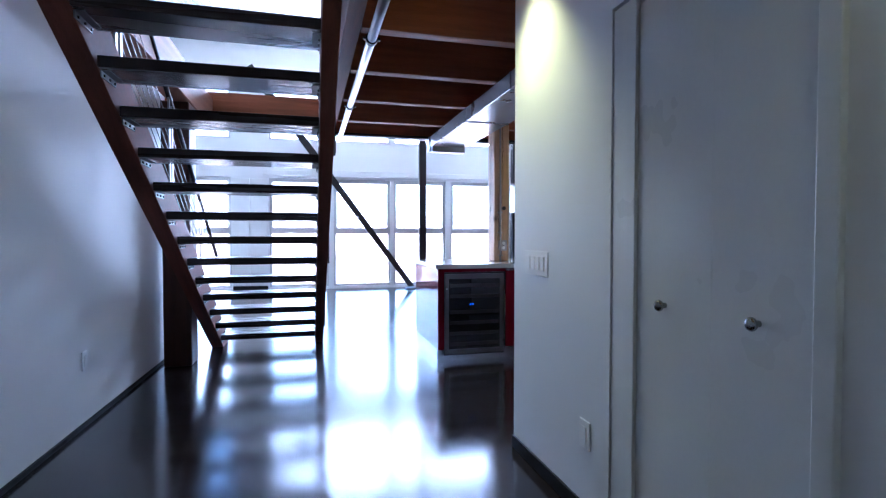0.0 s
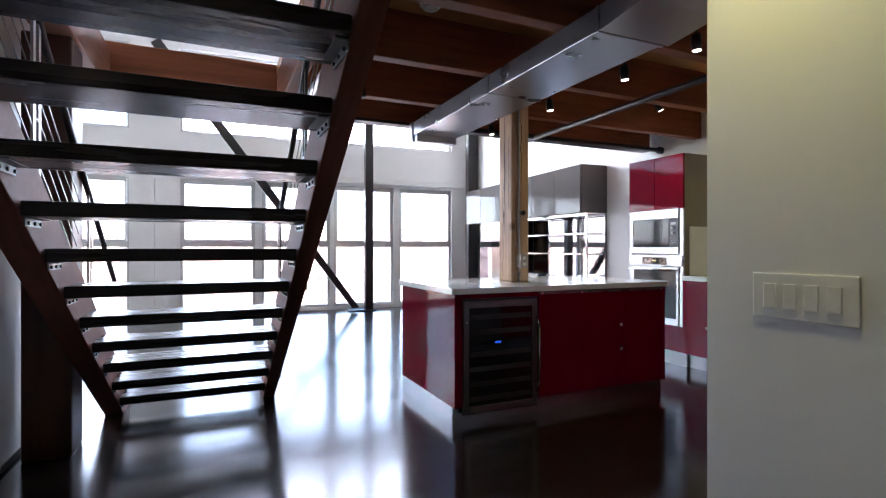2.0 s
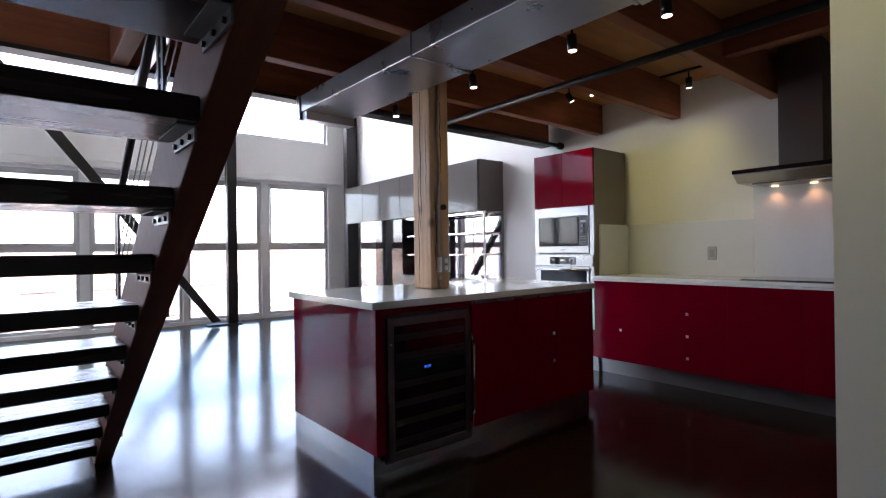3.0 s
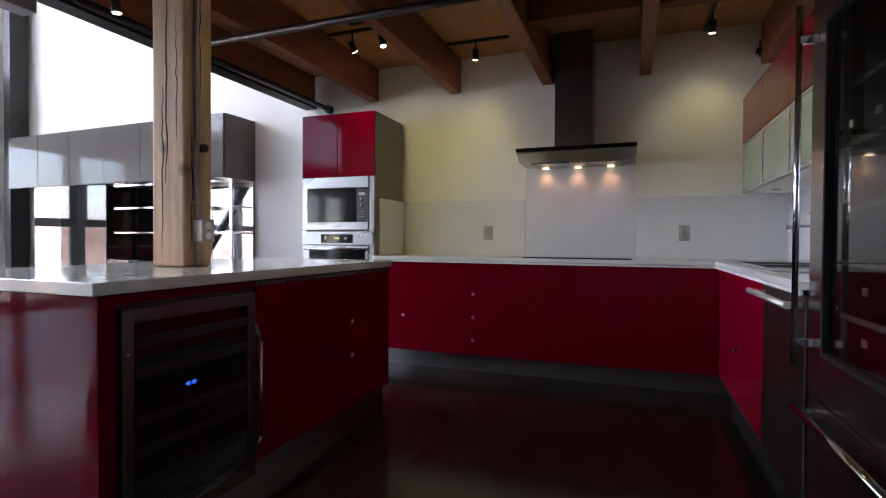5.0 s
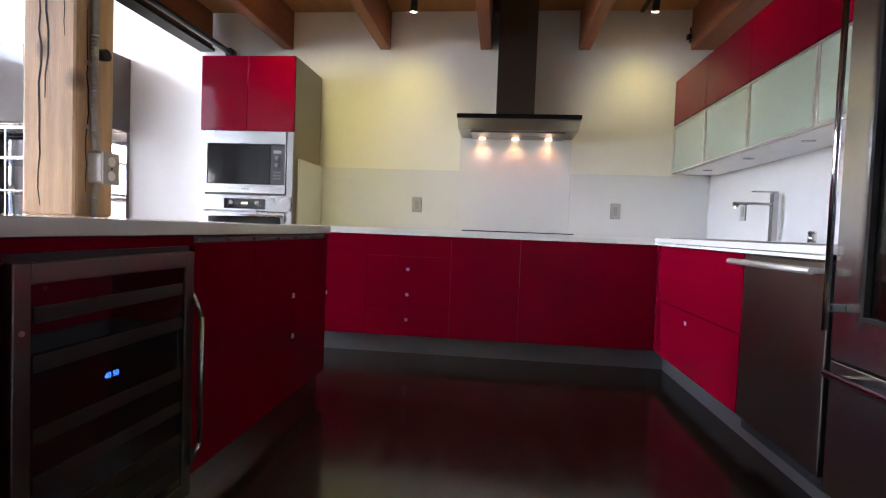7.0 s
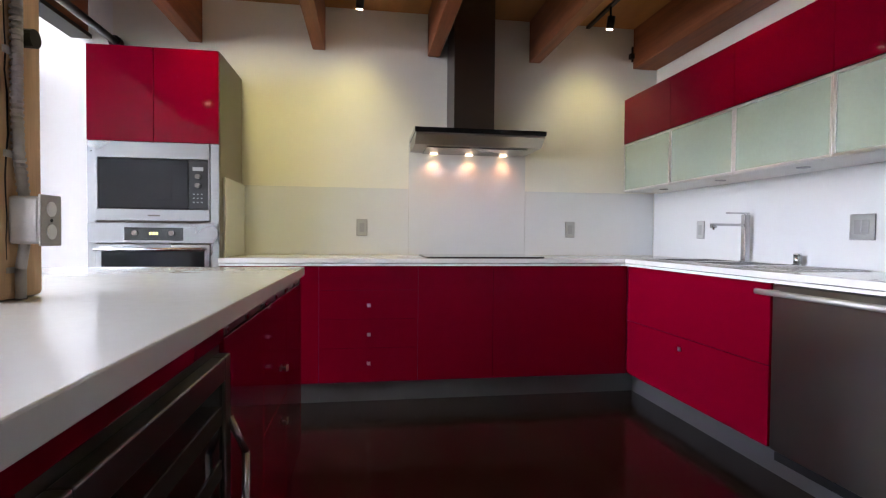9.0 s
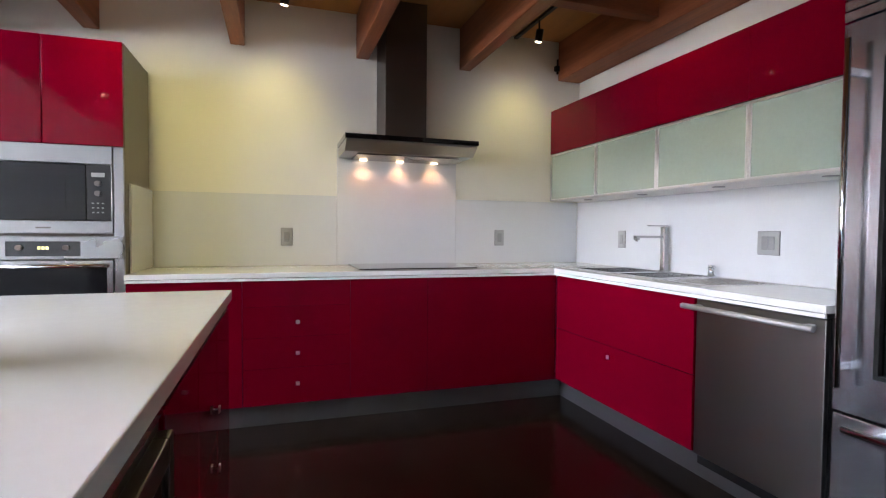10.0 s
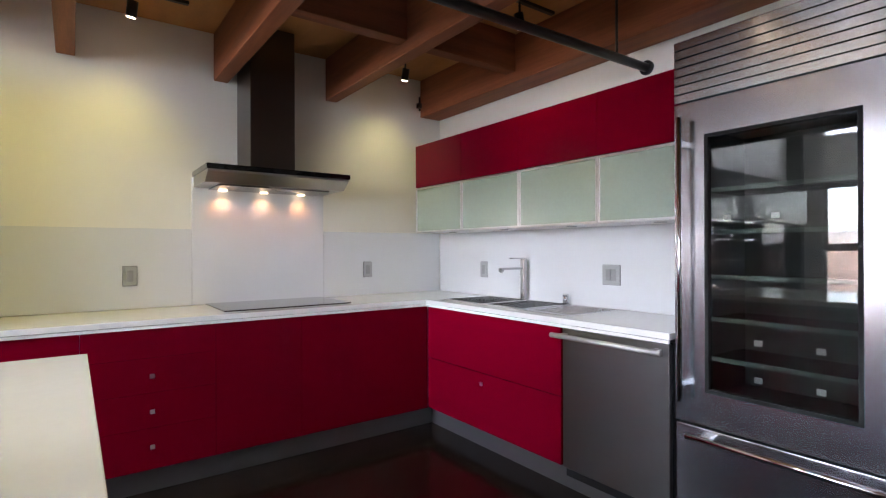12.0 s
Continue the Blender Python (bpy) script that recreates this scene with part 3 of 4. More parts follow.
isl = thing("kitchen_island", (2.4, 5.3, 0), "glossy red kitchen island with wine cooler and drawers", "kitchen island")
part("carcass", box((1.44, 4.84, 0.12, 3.3, 5.83, 0.872)), BLACK, isl)
part("end_panel", box((1.415, 4.82, 0.115, 1.438, 5.84, 0.872), bev=0.002), REDG, isl)
part("end_panel", box((3.302, 4.82, 0.115, 3.325, 5.84, 0.872), bev=0.002), REDG, isl)
part("back_panel", box((1.44, 5.832, 0.115, 3.3, 5.85, 0.872), bev=0.002), REDG, isl)
part("plinth", box((1.417, 4.86, 0.0, 3.32, 5.838, 0.114)), STEELH, isl)


def knob(at, normal, parent):
    a, d = Vector(at), Vector(normal)
    k = part("knob", rod(a, a + d * 0.01, r=0.005), CHROME, parent, "small square chrome knob")
    p = a + d * 0.011
    s = 0.011
    lo = p - Vector((s, s, s)) + Vector((abs(d.x), abs(d.y), 0)) * (s - 0.003)
    hi = p + Vector((s, s, s)) - Vector((abs(d.x), abs(d.y), 0)) * (s - 0.003)
    part("knob_cap", box((*lo, *hi), bev=0.002), SATIN, k)


# doors and drawers on the island's working side
for x0, x1, zs in ((2.09, 2.4905, ((0.118, 0.868),)), (2.4915, 2.8945, ((0.118, 0.511), (0.492, 0.868))), (2.8955, 3.299, ((0.118, 0.868),))):
    for z0, z1 in zs:
        d = part("door", box((x0, 4.82, z0, x1, 4.838, z1 - 0.02), bev=0.002), REDG, isl)
for x, z in ((2.848, 0.592), (2.848, 0.405)):
    knob((x, 4.82, z), (0, -1, 0), isl)
ch = part("handle_channel", box((2.09, 4.824, 0.8505, 3.299, 4.838, 0.868), bev=0.002), DARKSTEEL, isl, "recessed dark steel handle channel")
for x in (2.12, 2.3, 2.48, 2.52, 2.7, 2.88, 2.92, 3.1, 3.28):
    part("channel_clip", box((x - 0.012, 4.8205, 0.851, x + 0.012, 4.8238, 0.864), bev=0.001), STEELH, ch)
single("island_worktop", box((1.392, 4.809, 0.875, 3.345, 5.87, 0.915), bev=0.003), QUARTZ, "white quartz worktop on the red island", "worktop")

# Added red strip stands for the red reflection under the worktop edge.
part("reflection_strip", box((1.4385, 4.8215, 0.842, 2.089, 4.8375, 0.8725), bev=0.001), REDG, isl)
part("side_filler", box((1.4385, 4.8215, 0.1155, 1.474, 4.8375, 0.8415), bev=0.001), REDG, isl)

wc = thing("wine_cooler", (1.77, 4.83, 0.1), "built-in black glass wine cooler with steel frame and blue display", "wine cooler")
part("body", box((1.475, 4.825, 0.06, 2.07, 4.84, 0.841)), BLACK, wc)
F = (1.476, 2.06, 0.075, 0.825)
part("door_frame", box((F[0], 4.8, F[2], F[0] + 0.04, 4.825, F[3]), (F[1] - 0.04, 4.8, F[2], F[1], 4.825, F[3]), (F[0] + 0.04, 4.8, F[2], F[1] - 0.04, 4.825, F[2] + 0.045), (F[0] + 0.04, 4.8, F[3] - 0.045, F[1] - 0.04, 4.825, F[3]), bev=0.003), COOLERF, wc)
part("door_glass", box((F[0] + 0.04, 4.806, F[2] + 0.045, F[1] - 0.04, 4.812, F[3] - 0.045)), BLACKGLASS, wc)
for z in (0.15, 0.25, 0.35, 0.45, 0.6, 0.7):
    part("shelf_front", box((F[0] + 0.05, 4.8035, z, F[1] - 0.05, 4.8065, z + 0.034), bev=0.001), RACKM, wc)
part("lock", rod((1.494, 4.8005, 0.687), (1.494, 4.797, 0.687), r=0.006, n=12), SATIN, wc)
h = part("handle", rod((2.058, 4.772, 0.24), (2.058, 4.772, 0.628), (2.054, 4.802, 0.7), r=0.0075), STEELH, wc, "bent steel bar handle", smooth=True)
part("handle_end", rod((2.058, 4.772, 0.24), (2.054, 4.802, 0.17), r=0.0075), STEELH, h, smooth=True)
tx = bpy.data.curves.new("display_digits", "FONT")
tx.body, tx.size, tx.extrude, tx.align_x = "40 50", 0.02, 0.0004, "CENTER"
to = new("display_digits", tx)
to.matrix_basis = pose(1.738, 4.8055, 0.533, 90, 0, 0)
bpy.context.view_layer.update()
me = bpy.data.meshes.new_from_object(to.evaluated_get(bpy.context.evaluated_depsgraph_get()))
bpy.data.objects.remove(to)
me.materials.clear()
me.materials.append(LED)
dg = new("display_digits", me)
dg.parent = wc
dg.matrix_parent_inverse = PLACE[wc].inverted()
dg.matrix_basis = pose(1.738, 4.8055, 0.533, 90, 0, 0)
tagged(dg, "blue lit digits")

# hood wall base units
XF = 4.205
UNITS = (("base_cabinet", 4.825, 5.398, ((0.145, 0.868),), "red lacquer base cabinet with one door", ((5.12, 0.43),)),
         ("drawer_cabinet", 4.215, 4.822, ((0.145, 0.355), (0.358, 0.535), (0.538, 0.715), (0.718, 0.868)), "red lacquer drawer cabinet with square chrome knobs", ((4.52, 0.625), (4.52, 0.443), (4.52, 0.263))),
         ("base_cabinet", 3.73, 4.212, ((0.145, 0.868),), "red lacquer base cabinet below the cooktop", ()),
         ("base_cabinet", 2.808, 3.727, ((0.145, 0.868),), "red lacquer corner base cabinet", ()))
for name, y0, y1, fronts, label, knobs in UNITS:
    u = thing(name, (4.5, (y0 + y1) / 2, 0), label, "cabinet", "hood wall cabinets")
    part("body", box((XF + 0.02, y0, 0.145, 4.815, y1, 0.872)), TAUPEM, u)
    part("plinth", box((4.29, y0 if y0 > 2.9 else 2.7152, 0, 4.305, y1 + 0.0028, 0.143)), PLINTHM, u, "brushed steel plinth")
    for z0, z1 in fronts:
        part("front", box((XF, y0 - 0.0008, z0, XF + 0.018, y1 + 0.0008, z1 + 0.002), bev=0.0007), REDG, u)
    for y, z in knobs:
        knob((XF, y, z), (-1, 0, 0), u)

u = thing("drawer_cabinet", (3.6, 2.5, 0), "red lacquer sink cabinet with two wide drawers", "cabinet")
part("body", box((2.985, 2.26, 0.145, 4.2, 2.785, 0.7)), TAUPEM, u)
part("plinth", box((2.9655, 2.7, 0, 4.305, 2.715, 0.143)), PLINTHM, u, "brushed steel plinth")
part("front", box((2.985, 2.787, 0.15, 4.2045, 2.805, 0.503), bev=0.0015), REDG, u)
part("front", box((2.985, 2.787, 0.506, 4.2045, 2.805, 0.866), bev=0.0015), REDG, u)
knob((3.61, 2.805, 0.44), (0, 1, 0), u)

dw = thing("dishwasher", (2.67, 2.5, 0), "brushed stainless steel dishwasher with a bar handle", "dishwasher")
part("body", box((2.385, 2.26, 0.1, 2.965, 2.785, 0.868)), BLACK, dw)
part("door", box((2.385, 2.787, 0.15, 2.965, 2.812, 0.862), bev=0.004), DWSTEEL, dw)
h = part("handle", rod((2.395, 2.862, 0.83), (3.0, 2.862, 0.83), r=0.0125, n=18), BARM, dw, "thick satin steel bar handle", smooth=True)
for x in (2.42, 2.93):
    part("handle_post", box((x, 2.81, 0.82, x + 0.028, 2.86, 0.84), bev=0.003), SATIN, h)
part("kick_plate", box((2.385, 2.7, 0, 2.965, 2.715, 0.145)), PLINTHM, dw)

e = 0.0002
single("worktop", prism([(4.185, 5.402), (4.185, 2.835), (3.89 + e, 2.835), (3.89 + e, 2.735), (4.085, 2.735), (4.085, 2.325), (3.695, 2.325), (3.695, 2.735), (3.89 - e, 2.735), (3.89 - e, 2.835),
                         (3.5 + e, 2.835), (3.5 + e, 2.735), (3.665, 2.735), (3.665, 2.325), (3.335, 2.325), (3.335, 2.735), (3.5 - e, 2.735), (3.5 - e, 2.835),
                         (2.372, 2.835), (2.372, 2.258), (4.818, 2.258), (4.818, 5.402)], 0.887, 0.915, "z"), QUARTZ, "white quartz L-shaped kitchen worktop with sink cut-outs", "worktop")
single("worktop_rail", prism([(4.188, 5.4), (4.188, 2.832), (2.378, 2.832), (2.378, 2.8215), (4.2, 2.8215), (4.2, 5.4)], 0.869, 0.883, "z"), TRIM, "thin pale rail under the worktop edge", "rail")
sp = thing("splashback", (4.8, 3.8, 0.915), "pale grey glossy splashback panels, raised behind the hood", "splashback")
part("panel", box((4.806, 4.23, 0.917, 4.82, 5.387, 1.405), bev=0.001), SPLASH, sp)
part("panel", box((4.805, 3.335, 0.917, 4.819, 4.228, 1.74), bev=0.001), SPLASH, sp)
part("panel", box((4.806, 2.27, 0.917, 4.82, 3.333, 1.405), bev=0.001), SPLASH, sp)
part("panel", box((2.372, 2.256, 0.917, 4.804, 2.268, 1.405), bev=0.001), SPLASH, sp)
part("panel", box((4.3, 5.389, 0.917, 4.804, 5.401, 1.405), bev=0.001), SPLASH, sp)
for y in (4.57, 2.97):
    outlet((4.805, y, 1.115), (-1, 0, 0), "grey steel outlet plate on the splashback")
outlet((4.215, 2.269, 1.115), (0, 1, 0), "grey steel outlet plate above the sink")
outlet((3.06, 2.269, 1.115), (0, 1, 0), "grey double rocker switch plate above the worktop", w=0.06, gangs=2)

# oven column
oc = thing("oven_cabinet", (4.5, 5.77, 0), "tall cabinet with red doors above built-in ovens", "cabinet")
part("body", box((4.275, 5.418, 0.14, 4.815, 6.14, 2.14), bev=0.002), TAUPEM, oc)
part("door", box((4.25, 5.42, 1.592, 4.273, 5.778, 2.138), bev=0.002), REDG, oc)
part("door", box((4.25, 5.782, 1.592, 4.273, 6.138, 2.138), bev=0.002), REDG, oc)
part("filler", box((4.255, 5.42, 0.4, 4.273, 5.468, 1.588), bev=0.001), STEEL, oc)
part("filler", box((4.255, 6.096, 0.4, 4.273, 6.138, 1.588), bev=0.001), STEEL, oc)
part("drawer_front", box((4.25, 5.42, 0.145, 4.273, 6.138, 0.398), bev=0.002), REDG, oc)
part("plinth", box((4.29, 5.4135, 0, 4.305, 6.138, 0.139)), PLINTHM, oc)
mw = thing("microwave", (4.26, 5.78, 1.13), "built-in stainless steel microwave with black glass door", "microwave")
part("frame", box((4.243, 5.47, 1.131, 4.272, 6.094, 1.198), (4.243, 5.47, 1.494, 4.272, 6.094, 1.588), (4.243, 5.47, 1.198, 4.272, 5.476, 1.494), (4.243, 6.078, 1.198, 4.272, 6.094, 1.494), bev=0.002), STEEL, mw)
part("door_glass", box((4.246, 5.59, 1.2, 4.262, 6.076, 1.492), bev=0.002), OVENG, mw)
part("inner_window", box((4.2445, 5.68, 1.26, 4.2465, 5.96, 1.43), bev=0.0005), OVENG, mw)
cp = part("control_panel", box((4.246, 5.478, 1.2, 4.262, 5.587, 1.492), bev=0.002), BLACK, mw)
for z in (1.394, 1.342):
    part("dial", rod((4.247, 5.535, z), (4.228, 5.535, z), r=0.014, n=20), DARKSTEEL, cp, smooth=True)
part("display", box((4.2445, 5.505, 1.428, 4.2465, 5.565, 1.45)), PLATE, cp)
part("maker_plate", box((4.2415, 5.745, 1.158, 4.2428, 5.81, 1.166)), DARKSTEEL, mw)
for i in range(3):
    for j in range(3):
        part("button", box((4.2445, 5.51 + j * 0.022, 1.24 + i * 0.024, 4.2465, 5.52 + j * 0.022, 1.246 + i * 0.024)), PLATE, cp)
ov = thing("oven", (4.26, 5.78, 0.42), "built-in stainless steel oven with black glass door and bar handle", "oven")
part("control_panel", box((4.243, 5.425, 1.0, 4.272, 6.134, 1.118), bev=0.003), STEEL, ov)
cp = part("display_panel", box((4.24, 5.618, 1.016, 4.2445, 5.938, 1.092), bev=0.001), BLACKGLASS, ov)
for y in (5.68, 5.88):
    part("dial", rod((4.241, y, 1.06), (4.226, y, 1.06), r=0.014, n=18), DARKSTEEL, cp, smooth=True)
part("clock_digits", box((4.2385, 5.755, 1.05, 4.2405, 5.768, 1.066), (4.2385, 5.772, 1.05, 4.2405, 5.785, 1.066), (4.2385, 5.79, 1.05, 4.2405, 5.803, 1.066)), CLOCKLED, cp, "small lit clock")
part("door", box((4.243, 5.47, 0.402, 4.272, 6.094, 0.995), bev=0.003), STEEL, ov)
part("door_glass", box((4.2395, 5.5, 0.47, 4.2445, 6.06, 0.955), bev=0.001), OVENG, ov)
h = part("handle", rod((4.2, 5.5, 0.965), (4.2, 6.08, 0.965), r=0.011, n=18), CHROME, ov, smooth=True)
for y in (5.53, 6.035):
    part("handle_post", box((4.2, y, 0.957, 4.245, y + 0.015, 0.973)), CHROME, h)

for column in (oc, mw, ov):
    column.matrix_basis = Matrix.Translation((-0.03, -0.014, 0)) @ PLACE[column]

# hood
hd = thing("range_hood", (4.6, 3.78, 1.66), "dark stainless steel range hood with three warm lamps", "range hood")
part("chimney", box((4.5, 3.66, 1.7755, 4.818, 3.945, 2.695), bev=0.003), DARKSTEEL, hd)
part("canopy", prism([(4.804, 1.741), (4.372, 1.741), (4.372, 1.73), (4.45, 1.674), (4.804, 1.674)], 3.336, 4.219, "y"), HOODM, hd)
part("top_plate", box((4.36, 3.328, 1.742, 4.804, 4.227, 1.774), bev=0.003), BLACKGLASS, hd)
part("filter", box((4.5, 3.42, 1.664, 4.8, 4.13, 1.673), bev=0.001), STEEL, hd)
for y in (4.05, 3.785, 3.525):
    lp = part("lamp", rod((4.755, y, 1.6635), (4.755, y, 1.657), r=0.026, n=20), HOODLED, hd, "warm halogen lamp")
    s = new("hood_lamp_light", bpy.data.lights.new("hood_lamp_light", "SPOT"))
    s.data.energy, s.data.color, s.data.spot_size, s.data.spot_blend, s.data.shadow_soft_size = 0.1, (1.0, 0.46, 0.2), radians(120), 0.7, 0.012
    s.matrix_world = look((4.755, y, 1.652), (4.765, y, 0))

single("cooktop", box((4.29, 3.36, 0.9155, 4.8, 4.15, 0.923), bev=0.002), BLACKGLASS, "flat black glass induction cooktop in the worktop", "cooktop")

# wall cabinets over the sink
XS = (4.675, 4.08, 3.5, 2.91, 2.372)
for a, b in zip(XS, XS[1:]):
    w = thing("wall_cabinet", ((a + b) / 2, 2.43, 1.405), "wall cabinet with red lacquer flap over a frosted green glass door", "cabinet", "wall cabinets over the sink")
    part("body", box((b + 0.001, 2.258, 1.408, a - 0.001, 2.578, 2.098)), TAUPEM, w)
    part("flap", box((b + 0.001, 2.58, 1.766, a - 0.001, 2.6, 2.1), bev=0.0015), REDG, w)
    part("bottom_panel", box((b + 0.001, 2.26, 1.4045, a - 0.001, 2.57, 1.4078)), TRIM, w)
    part("puck_lamp", rod(((a + b) / 2, 2.45, 1.4045), ((a + b) / 2, 2.45, 1.401), r=0.03, n=20), STEEL, w)
    g = part("glass_door", box((b + 0.012, 2.582, 1.417, a - 0.012, 2.592, 1.75), bev=0.001), FROST, w)
    part("door_frame", box((b + 0.001, 2.58, 1.405, b + 0.014, 2.598, 1.762), (a - 0.014, 2.58, 1.405, a - 0.001, 2.598, 1.762), (b + 0.014, 2.58, 1.405, a - 0.014, 2.598, 1.418), (b + 0.014, 2.58, 1.749, a - 0.014, 2.598, 1.762), bev=0.001), SATIN, g)

# sink and tap
sk = thing("kitchen_sink", (3.6, 2.5, 0.915), "stainless steel sink with two bowls and a drainer", "sink")
part("rim", box((2.98, 2.3, 0.9155, 4.12, 2.325, 0.921), (2.98, 2.735, 0.9155, 4.12, 2.76, 0.921), (4.09, 2.325, 0.9155, 4.12, 2.735, 0.921), (3.66, 2.325, 0.9155, 3.7, 2.735, 0.921), (3.3, 2.325, 0.9155, 3.34, 2.735, 0.921), bev=0.002), SINKM, sk)
part("drainer", box((2.98, 2.325, 0.9155, 3.3, 2.735, 0.919), bev=0.001), SINKM, sk)
for i in range(8):
    part("drainer_rib", box((3.0, 2.36 + i * 0.045, 0.919, 3.28, 2.37 + i * 0.045, 0.922), bev=0.001), SINKM, sk)
for a, b in ((3.34, 3.66), (3.7, 4.08)):
    part("bowl", box((a, 2.33, 0.74, b, 2.73, 0.743), (a, 2.33, 0.743, a + 0.003, 2.73, 0.917), (b - 0.003, 2.33, 0.743, b, 2.73, 0.917), (a, 2.33, 0.743, b, 2.333, 0.917), (a, 2.727, 0.743, b, 2.73, 0.917)), SINKM, sk)
    part("drain", rod(((a + b) / 2, 2.53, 0.743), ((a + b) / 2, 2.53, 0.747), r=0.045, n=20), CHROME, sk)
    part("bowl_rim", box((a - 0.015, 2.318, 0.9155, a, 2.742, 0.924), (b, 2.318, 0.9155, b + 0.015, 2.742, 0.924), (a, 2.318, 0.9155, b, 2.33, 0.924), (a, 2.73, 0.9155, b, 2.742, 0.924), bev=0.002), CHROME, sk)
tp = thing("kitchen_tap", (3.737, 2.32, 0.92), "square chrome kitchen mixer tap", "tap")
part("column", box((3.72, 2.301, 0.921, 3.755, 2.336, 1.2), bev=0.004), TAPM, tp)
part("spout", box((3.725, 2.336, 1.13, 3.752, 2.541, 1.145), (3.725, 2.512, 1.118, 3.752, 2.541, 1.13), bev=0.003), TAPM, tp)
part("aerator", rod((3.738, 2.526, 1.118), (3.738, 2.526, 1.108), r=0.009, n=16), CHROME, tp)
part("lever", box((3.722, 2.303, 1.203, 3.753, 2.44, 1.211), bev=0.003), TAPM, tp)
part("base_ring", box((3.714, 2.297, 0.921, 3.761, 2.34, 0.928), bev=0.002), TAPM, tp)
soap = thing("soap_dispenser", (3.37, 2.313, 0.921), "small round chrome soap dispenser by the sink", "dispenser")
part("barrel", rod((3.37, 2.313, 0.921), (3.37, 2.313, 0.972), r=0.019, n=24), SINKM, soap, smooth=True)
part("pump_head", rod((3.37, 2.313, 0.972), (3.37, 2.313, 0.984), r=0.021, r2=0.017, n=24), CHROME, soap, smooth=True)
part("collar", rod((3.37, 2.313, 0.921), (3.37, 2.313, 0.926), r=0.025, n=24), CHROME, soap)

# refrigerator
fr = thing("refrigerator", (1.92, 2.5, 0), "tall stainless steel refrigerator with a glass door", "refrigerator")
part("body", box((1.478, 2.26, 0.05, 2.364, 2.4, 2.128), (1.478, 2.4, 0.05, 2.364, 2.755, 0.66), (1.478, 2.4, 1.76, 2.364, 2.755, 2.128), (1.478, 2.4, 0.66, 1.7, 2.755, 1.76), (2.262, 2.4, 0.66, 2.364, 2.755, 1.76)), LINER, fr)
part("door", box((1.485, 2.757, 0.56, 1.73, 2.81, 1.865), (2.235, 2.757, 0.56, 2.36, 2.81, 1.865), (1.73, 2.757, 1.725, 2.235, 2.81, 1.865), (1.73, 2.757, 0.56, 2.235, 2.81, 0.695)), FRIDGE, fr)
part("glass_frame", box((1.73, 2.785, 0.695, 1.744, 2.813, 1.725), (2.221, 2.785, 0.695, 2.235, 2.813, 1.725), (1.744, 2.785, 0.695, 2.221, 2.813, 0.709), (1.744, 2.785, 1.711, 2.221, 2.813, 1.725)), DARKTRIM, fr, "black glass gasket")
part("door_glass", box((1.744, 2.79, 0.709, 2.221, 2.796, 1.711)), SMOKED, fr)
for z in (0.82, 0.98, 1.15, 1.33, 1.5):
    part("shelf", box((1.702, 2.45, z, 2.26, 2.75, z + 0.006)), SMOKED, fr)
    part("shelf_edge", box((1.702, 2.75, z - 0.004, 2.26, 2.757, z + 0.014), bev=0.001), SHELFE, fr)
for x, z in ((2.06, 0.9), (1.86, 0.9), (2.06, 0.76), (1.86, 0.76), (2.17, 1.38), (2.0, 1.38)):
    part("shelf_clip", box((x - 0.014, 2.757, z, x + 0.014, 2.763, z + 0.022), bev=0.002), WPLATE, fr)
part("freezer_drawer", box((1.485, 2.757, 0.12, 2.36, 2.81, 0.55), bev=0.004), FRIDGE, fr)
h = part("drawer_handle", rod((1.53, 2.868, 0.521), (2.285, 2.868, 0.521), r=0.012, n=18), CHROME, fr, smooth=True)
for x in (1.6, 2.2):
    part("handle_post", box((x, 2.81, 0.511, x + 0.04, 2.866, 0.531), bev=0.003), CHROME, h)
h = part("door_handle", rod((2.312, 2.862, 0.651), (2.312, 2.862, 1.8), r=0.0095, n=18), CHROME, fr, smooth=True)
for z in (0.71, 1.68):
    part("handle_post", box((2.302, 2.81, z, 2.322, 2.86, z + 0.026), bev=0.003), CHROME, h)
for i in range(7):
    z = 1.872 + i * 0.0365
    part("grille_slat", prism([(2.772, z + 0.001), (2.81, z + 0.001), (2.812, z + 0.031), (2.806, z + 0.0355), (2.772, z + 0.0355)], 1.485, 2.36, "x"), GRILLEM, fr)
part("kick_grille", box((1.485, 2.74, 0.01, 2.36, 2.756, 0.115)), BLACK, fr)


# ceiling spots on short tracks
def spot(x, y, z, aim, energy=3.0, wide=100, soft=0.05, along="y"):
    s = thing("track_light", (x, y, 2.69), "small black spotlight on a short track between the joists", "spotlight", "track lights")
    u, v = (0.015, 0.28) if along == "y" else (0.45, 0.015)
    part("track", box((x - u, y - v, 2.68, x + u, y + v, 2.698), bev=0.002), BLACK, s)
    part("stem", rod((x, y, 2.68), (x, y, z + 0.05), r=0.007), BLACK, s)
    a = Vector((x, y, z + 0.045))
    d = (Vector(aim) - a).normalized()
    hd = part("can", rod(a - d * 0.04, a + d * 0.045, r=0.027, n=18), BLACK, s, smooth=True)
    part("lens", rod(a + d * 0.0455, a + d * 0.049, r=0.021, n=18), WARMLED, hd, "lit lamp")
    if energy:
        sp = new("track_spot", bpy.data.lights.new("track_spot", "SPOT"))
        sp.data.energy, sp.data.color, sp.data.spot_size, sp.data.spot_blend, sp.data.shadow_soft_size = energy, (1.0, 0.91, 0.32), radians(wide), 1.0, soft
        sp.matrix_world = look(a + d * 0.055, aim)


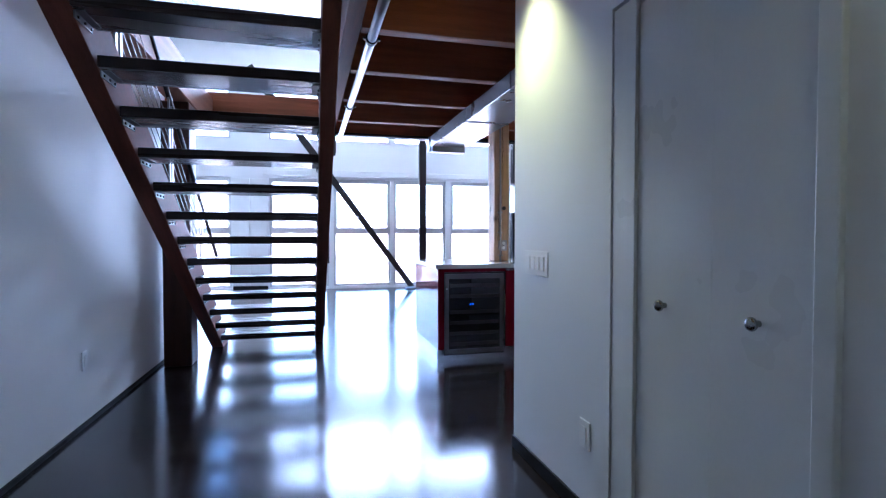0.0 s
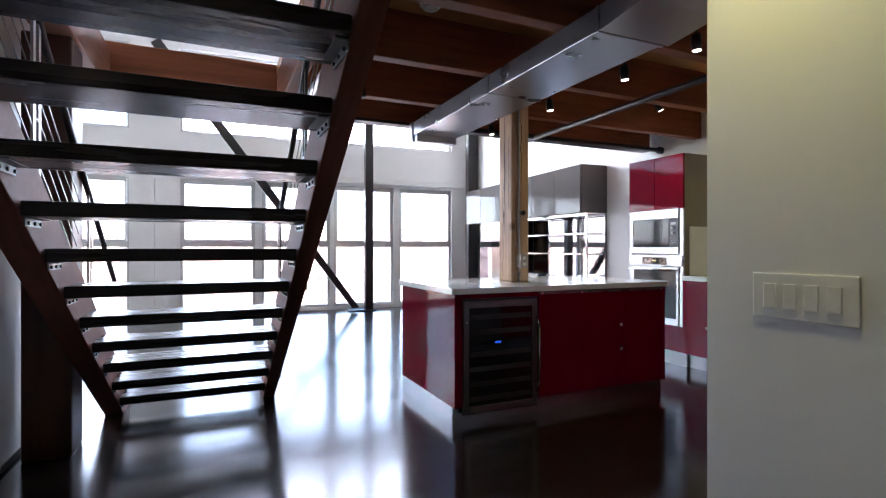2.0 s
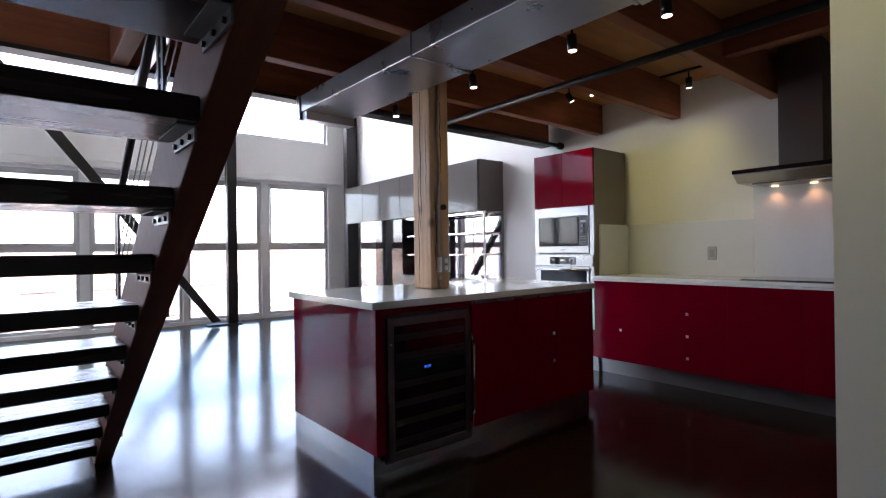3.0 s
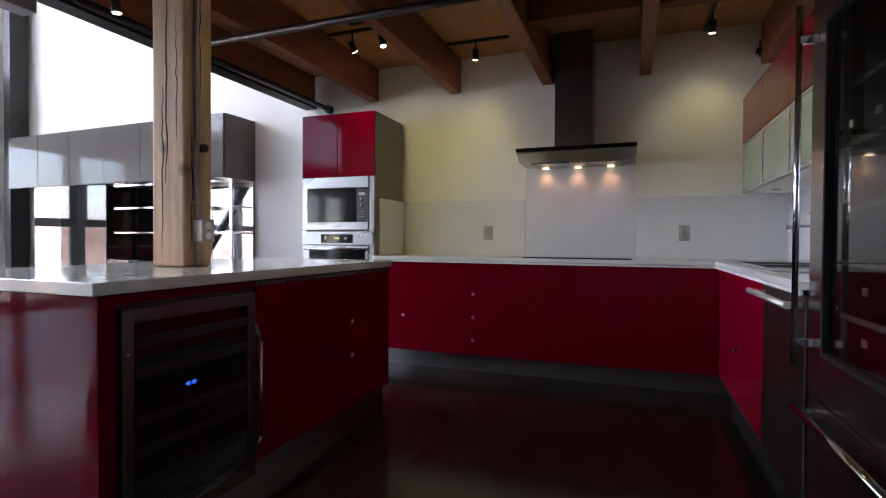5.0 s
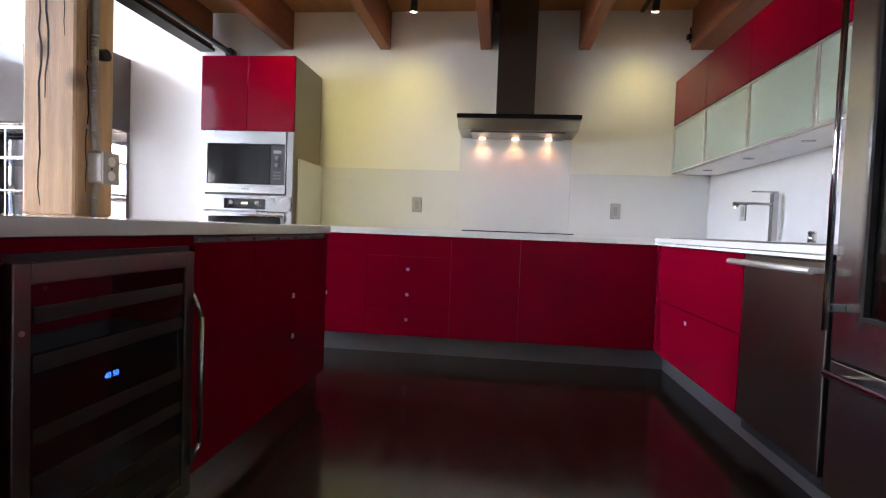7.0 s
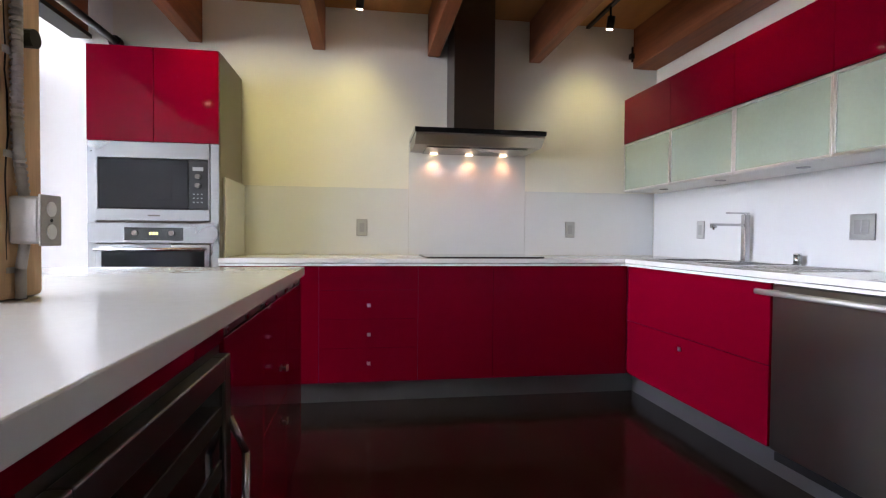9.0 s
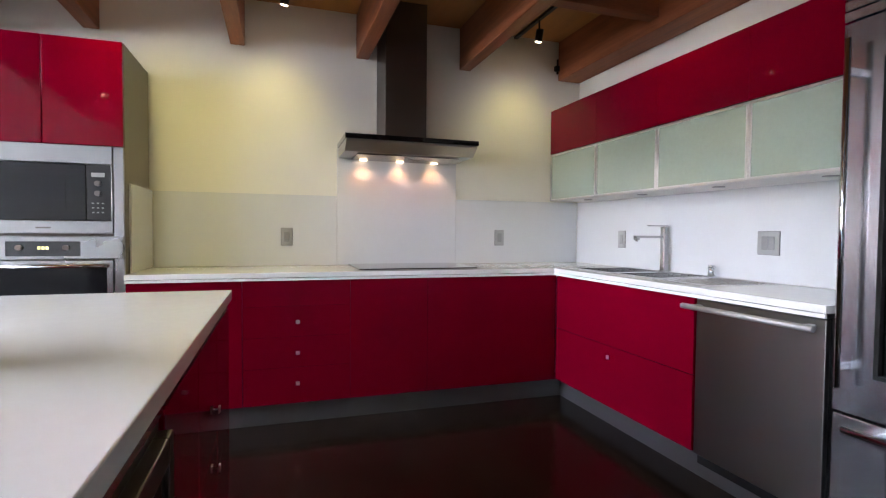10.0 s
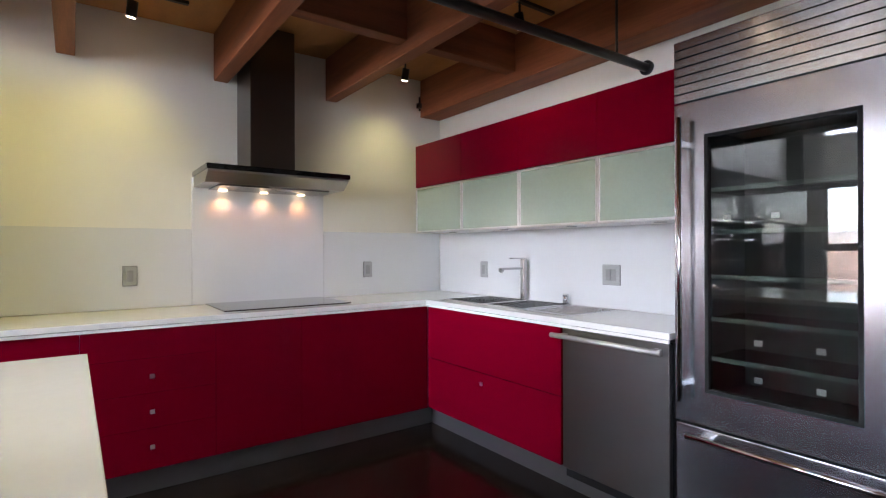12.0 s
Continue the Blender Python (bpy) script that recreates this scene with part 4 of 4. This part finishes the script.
spot(4.435, 4.585, 2.54, (4.82, 4.72, 1.2), 0.62, 100, 0.06)
spot(4.44, 2.84, 2.53, (4.82, 2.86, 1.2), 0.6, 104, 0.06, "x")
spot(3.93, 5.45, 2.53, (4.75, 5.1, 1.2), 1.35, 110)
spot(3.8, 5.12, 2.49, (3.8, 4.6, 0.0), 0.8, 130)
for y in (3.745, 4.28, 5.08, 6.0):
    spot(2.37, y, 2.27, (2.6, y, 0), 0.35)
spot(3.3, 2.78, 2.53, (3.3, 2.3, 0.9), 0.6)
spot(1.14, 2.62, 2.56, (1.34, 2.58, 0), 3.6, 100, 0.06)
spot(0.95, 0.45, 2.56, (1.25, 0.8, 0), 0.4, 120, 0.06)

# sprinkler pipes
pp = thing("sprinkler_pipe", (3.05, 4.3, 2.33), "black iron sprinkler pipe hung under the joists", "pipe")
part("pipe", rod((2.83, 2.26, 2.275), (3.02, 6.35, 2.34), r=0.024, n=18), PIPEM, pp, smooth=True)
part("flange", rod((2.83, 2.257, 2.275), (2.83, 2.272, 2.275), r=0.04, n=20), PIPEM, pp)
part("hanger", rod((2.842, 2.52, 2.28), (2.842, 2.52, 2.7), r=0.007), PIPEM, pp)
pp = thing("sprinkler_pipe", (3.9, 6.22, 2.38), "black iron pipe along the loft edge", "pipe")
part("pipe", rod((2.3, 6.22, 2.35), (4.78, 6.22, 2.35), r=0.024, n=18), PIPEM, pp, smooth=True)
part("elbow", rod((4.77, 6.22, 2.35), (4.83, 6.22, 2.35), r=0.04, n=18), PIPEM, pp)

# ---- outside ----
single("ground", box((-400, 12.5, -6.2, 400, 900, -6)), CONCM, "pale concrete yard far below the windows", "ground", kind="structure")
for x0, y0, w, d, h in ((-24, 30, 20, 12, 7.9), (-2, 34, 18, 12, 8.1), (18, 29, 20, 12, 7.5)):
    b = thing("brick_building", (x0 + w / 2, y0, -6), "pale washed brick building with a flat parapet roof", "building")
    part("wall", box((x0, y0, -6, x0 + w, y0 + d, -6 + h)), BRICKM, b)
    part("parapet", box((x0 - 0.2, y0 - 0.2, -6 + h, x0 + w + 0.2, y0 + d + 0.2, -5.6 + h)), CONCM, b)
    for i in range(int(w // 2.5)):
        for z in (-4.8, -1.8):
            part("window", box((x0 + 0.8 + i * 2.5, y0 - 0.05, z, x0 + 2.0 + i * 2.5, y0 - 0.005, z + 1.6)), PLATE, b)
    for z in (-5.0, -3.4, -2.2, -0.6):
        part("ledge", box((x0, y0 - 0.12, z, x0 + w, y0 - 0.002, z + 0.12)), CONCM, b)
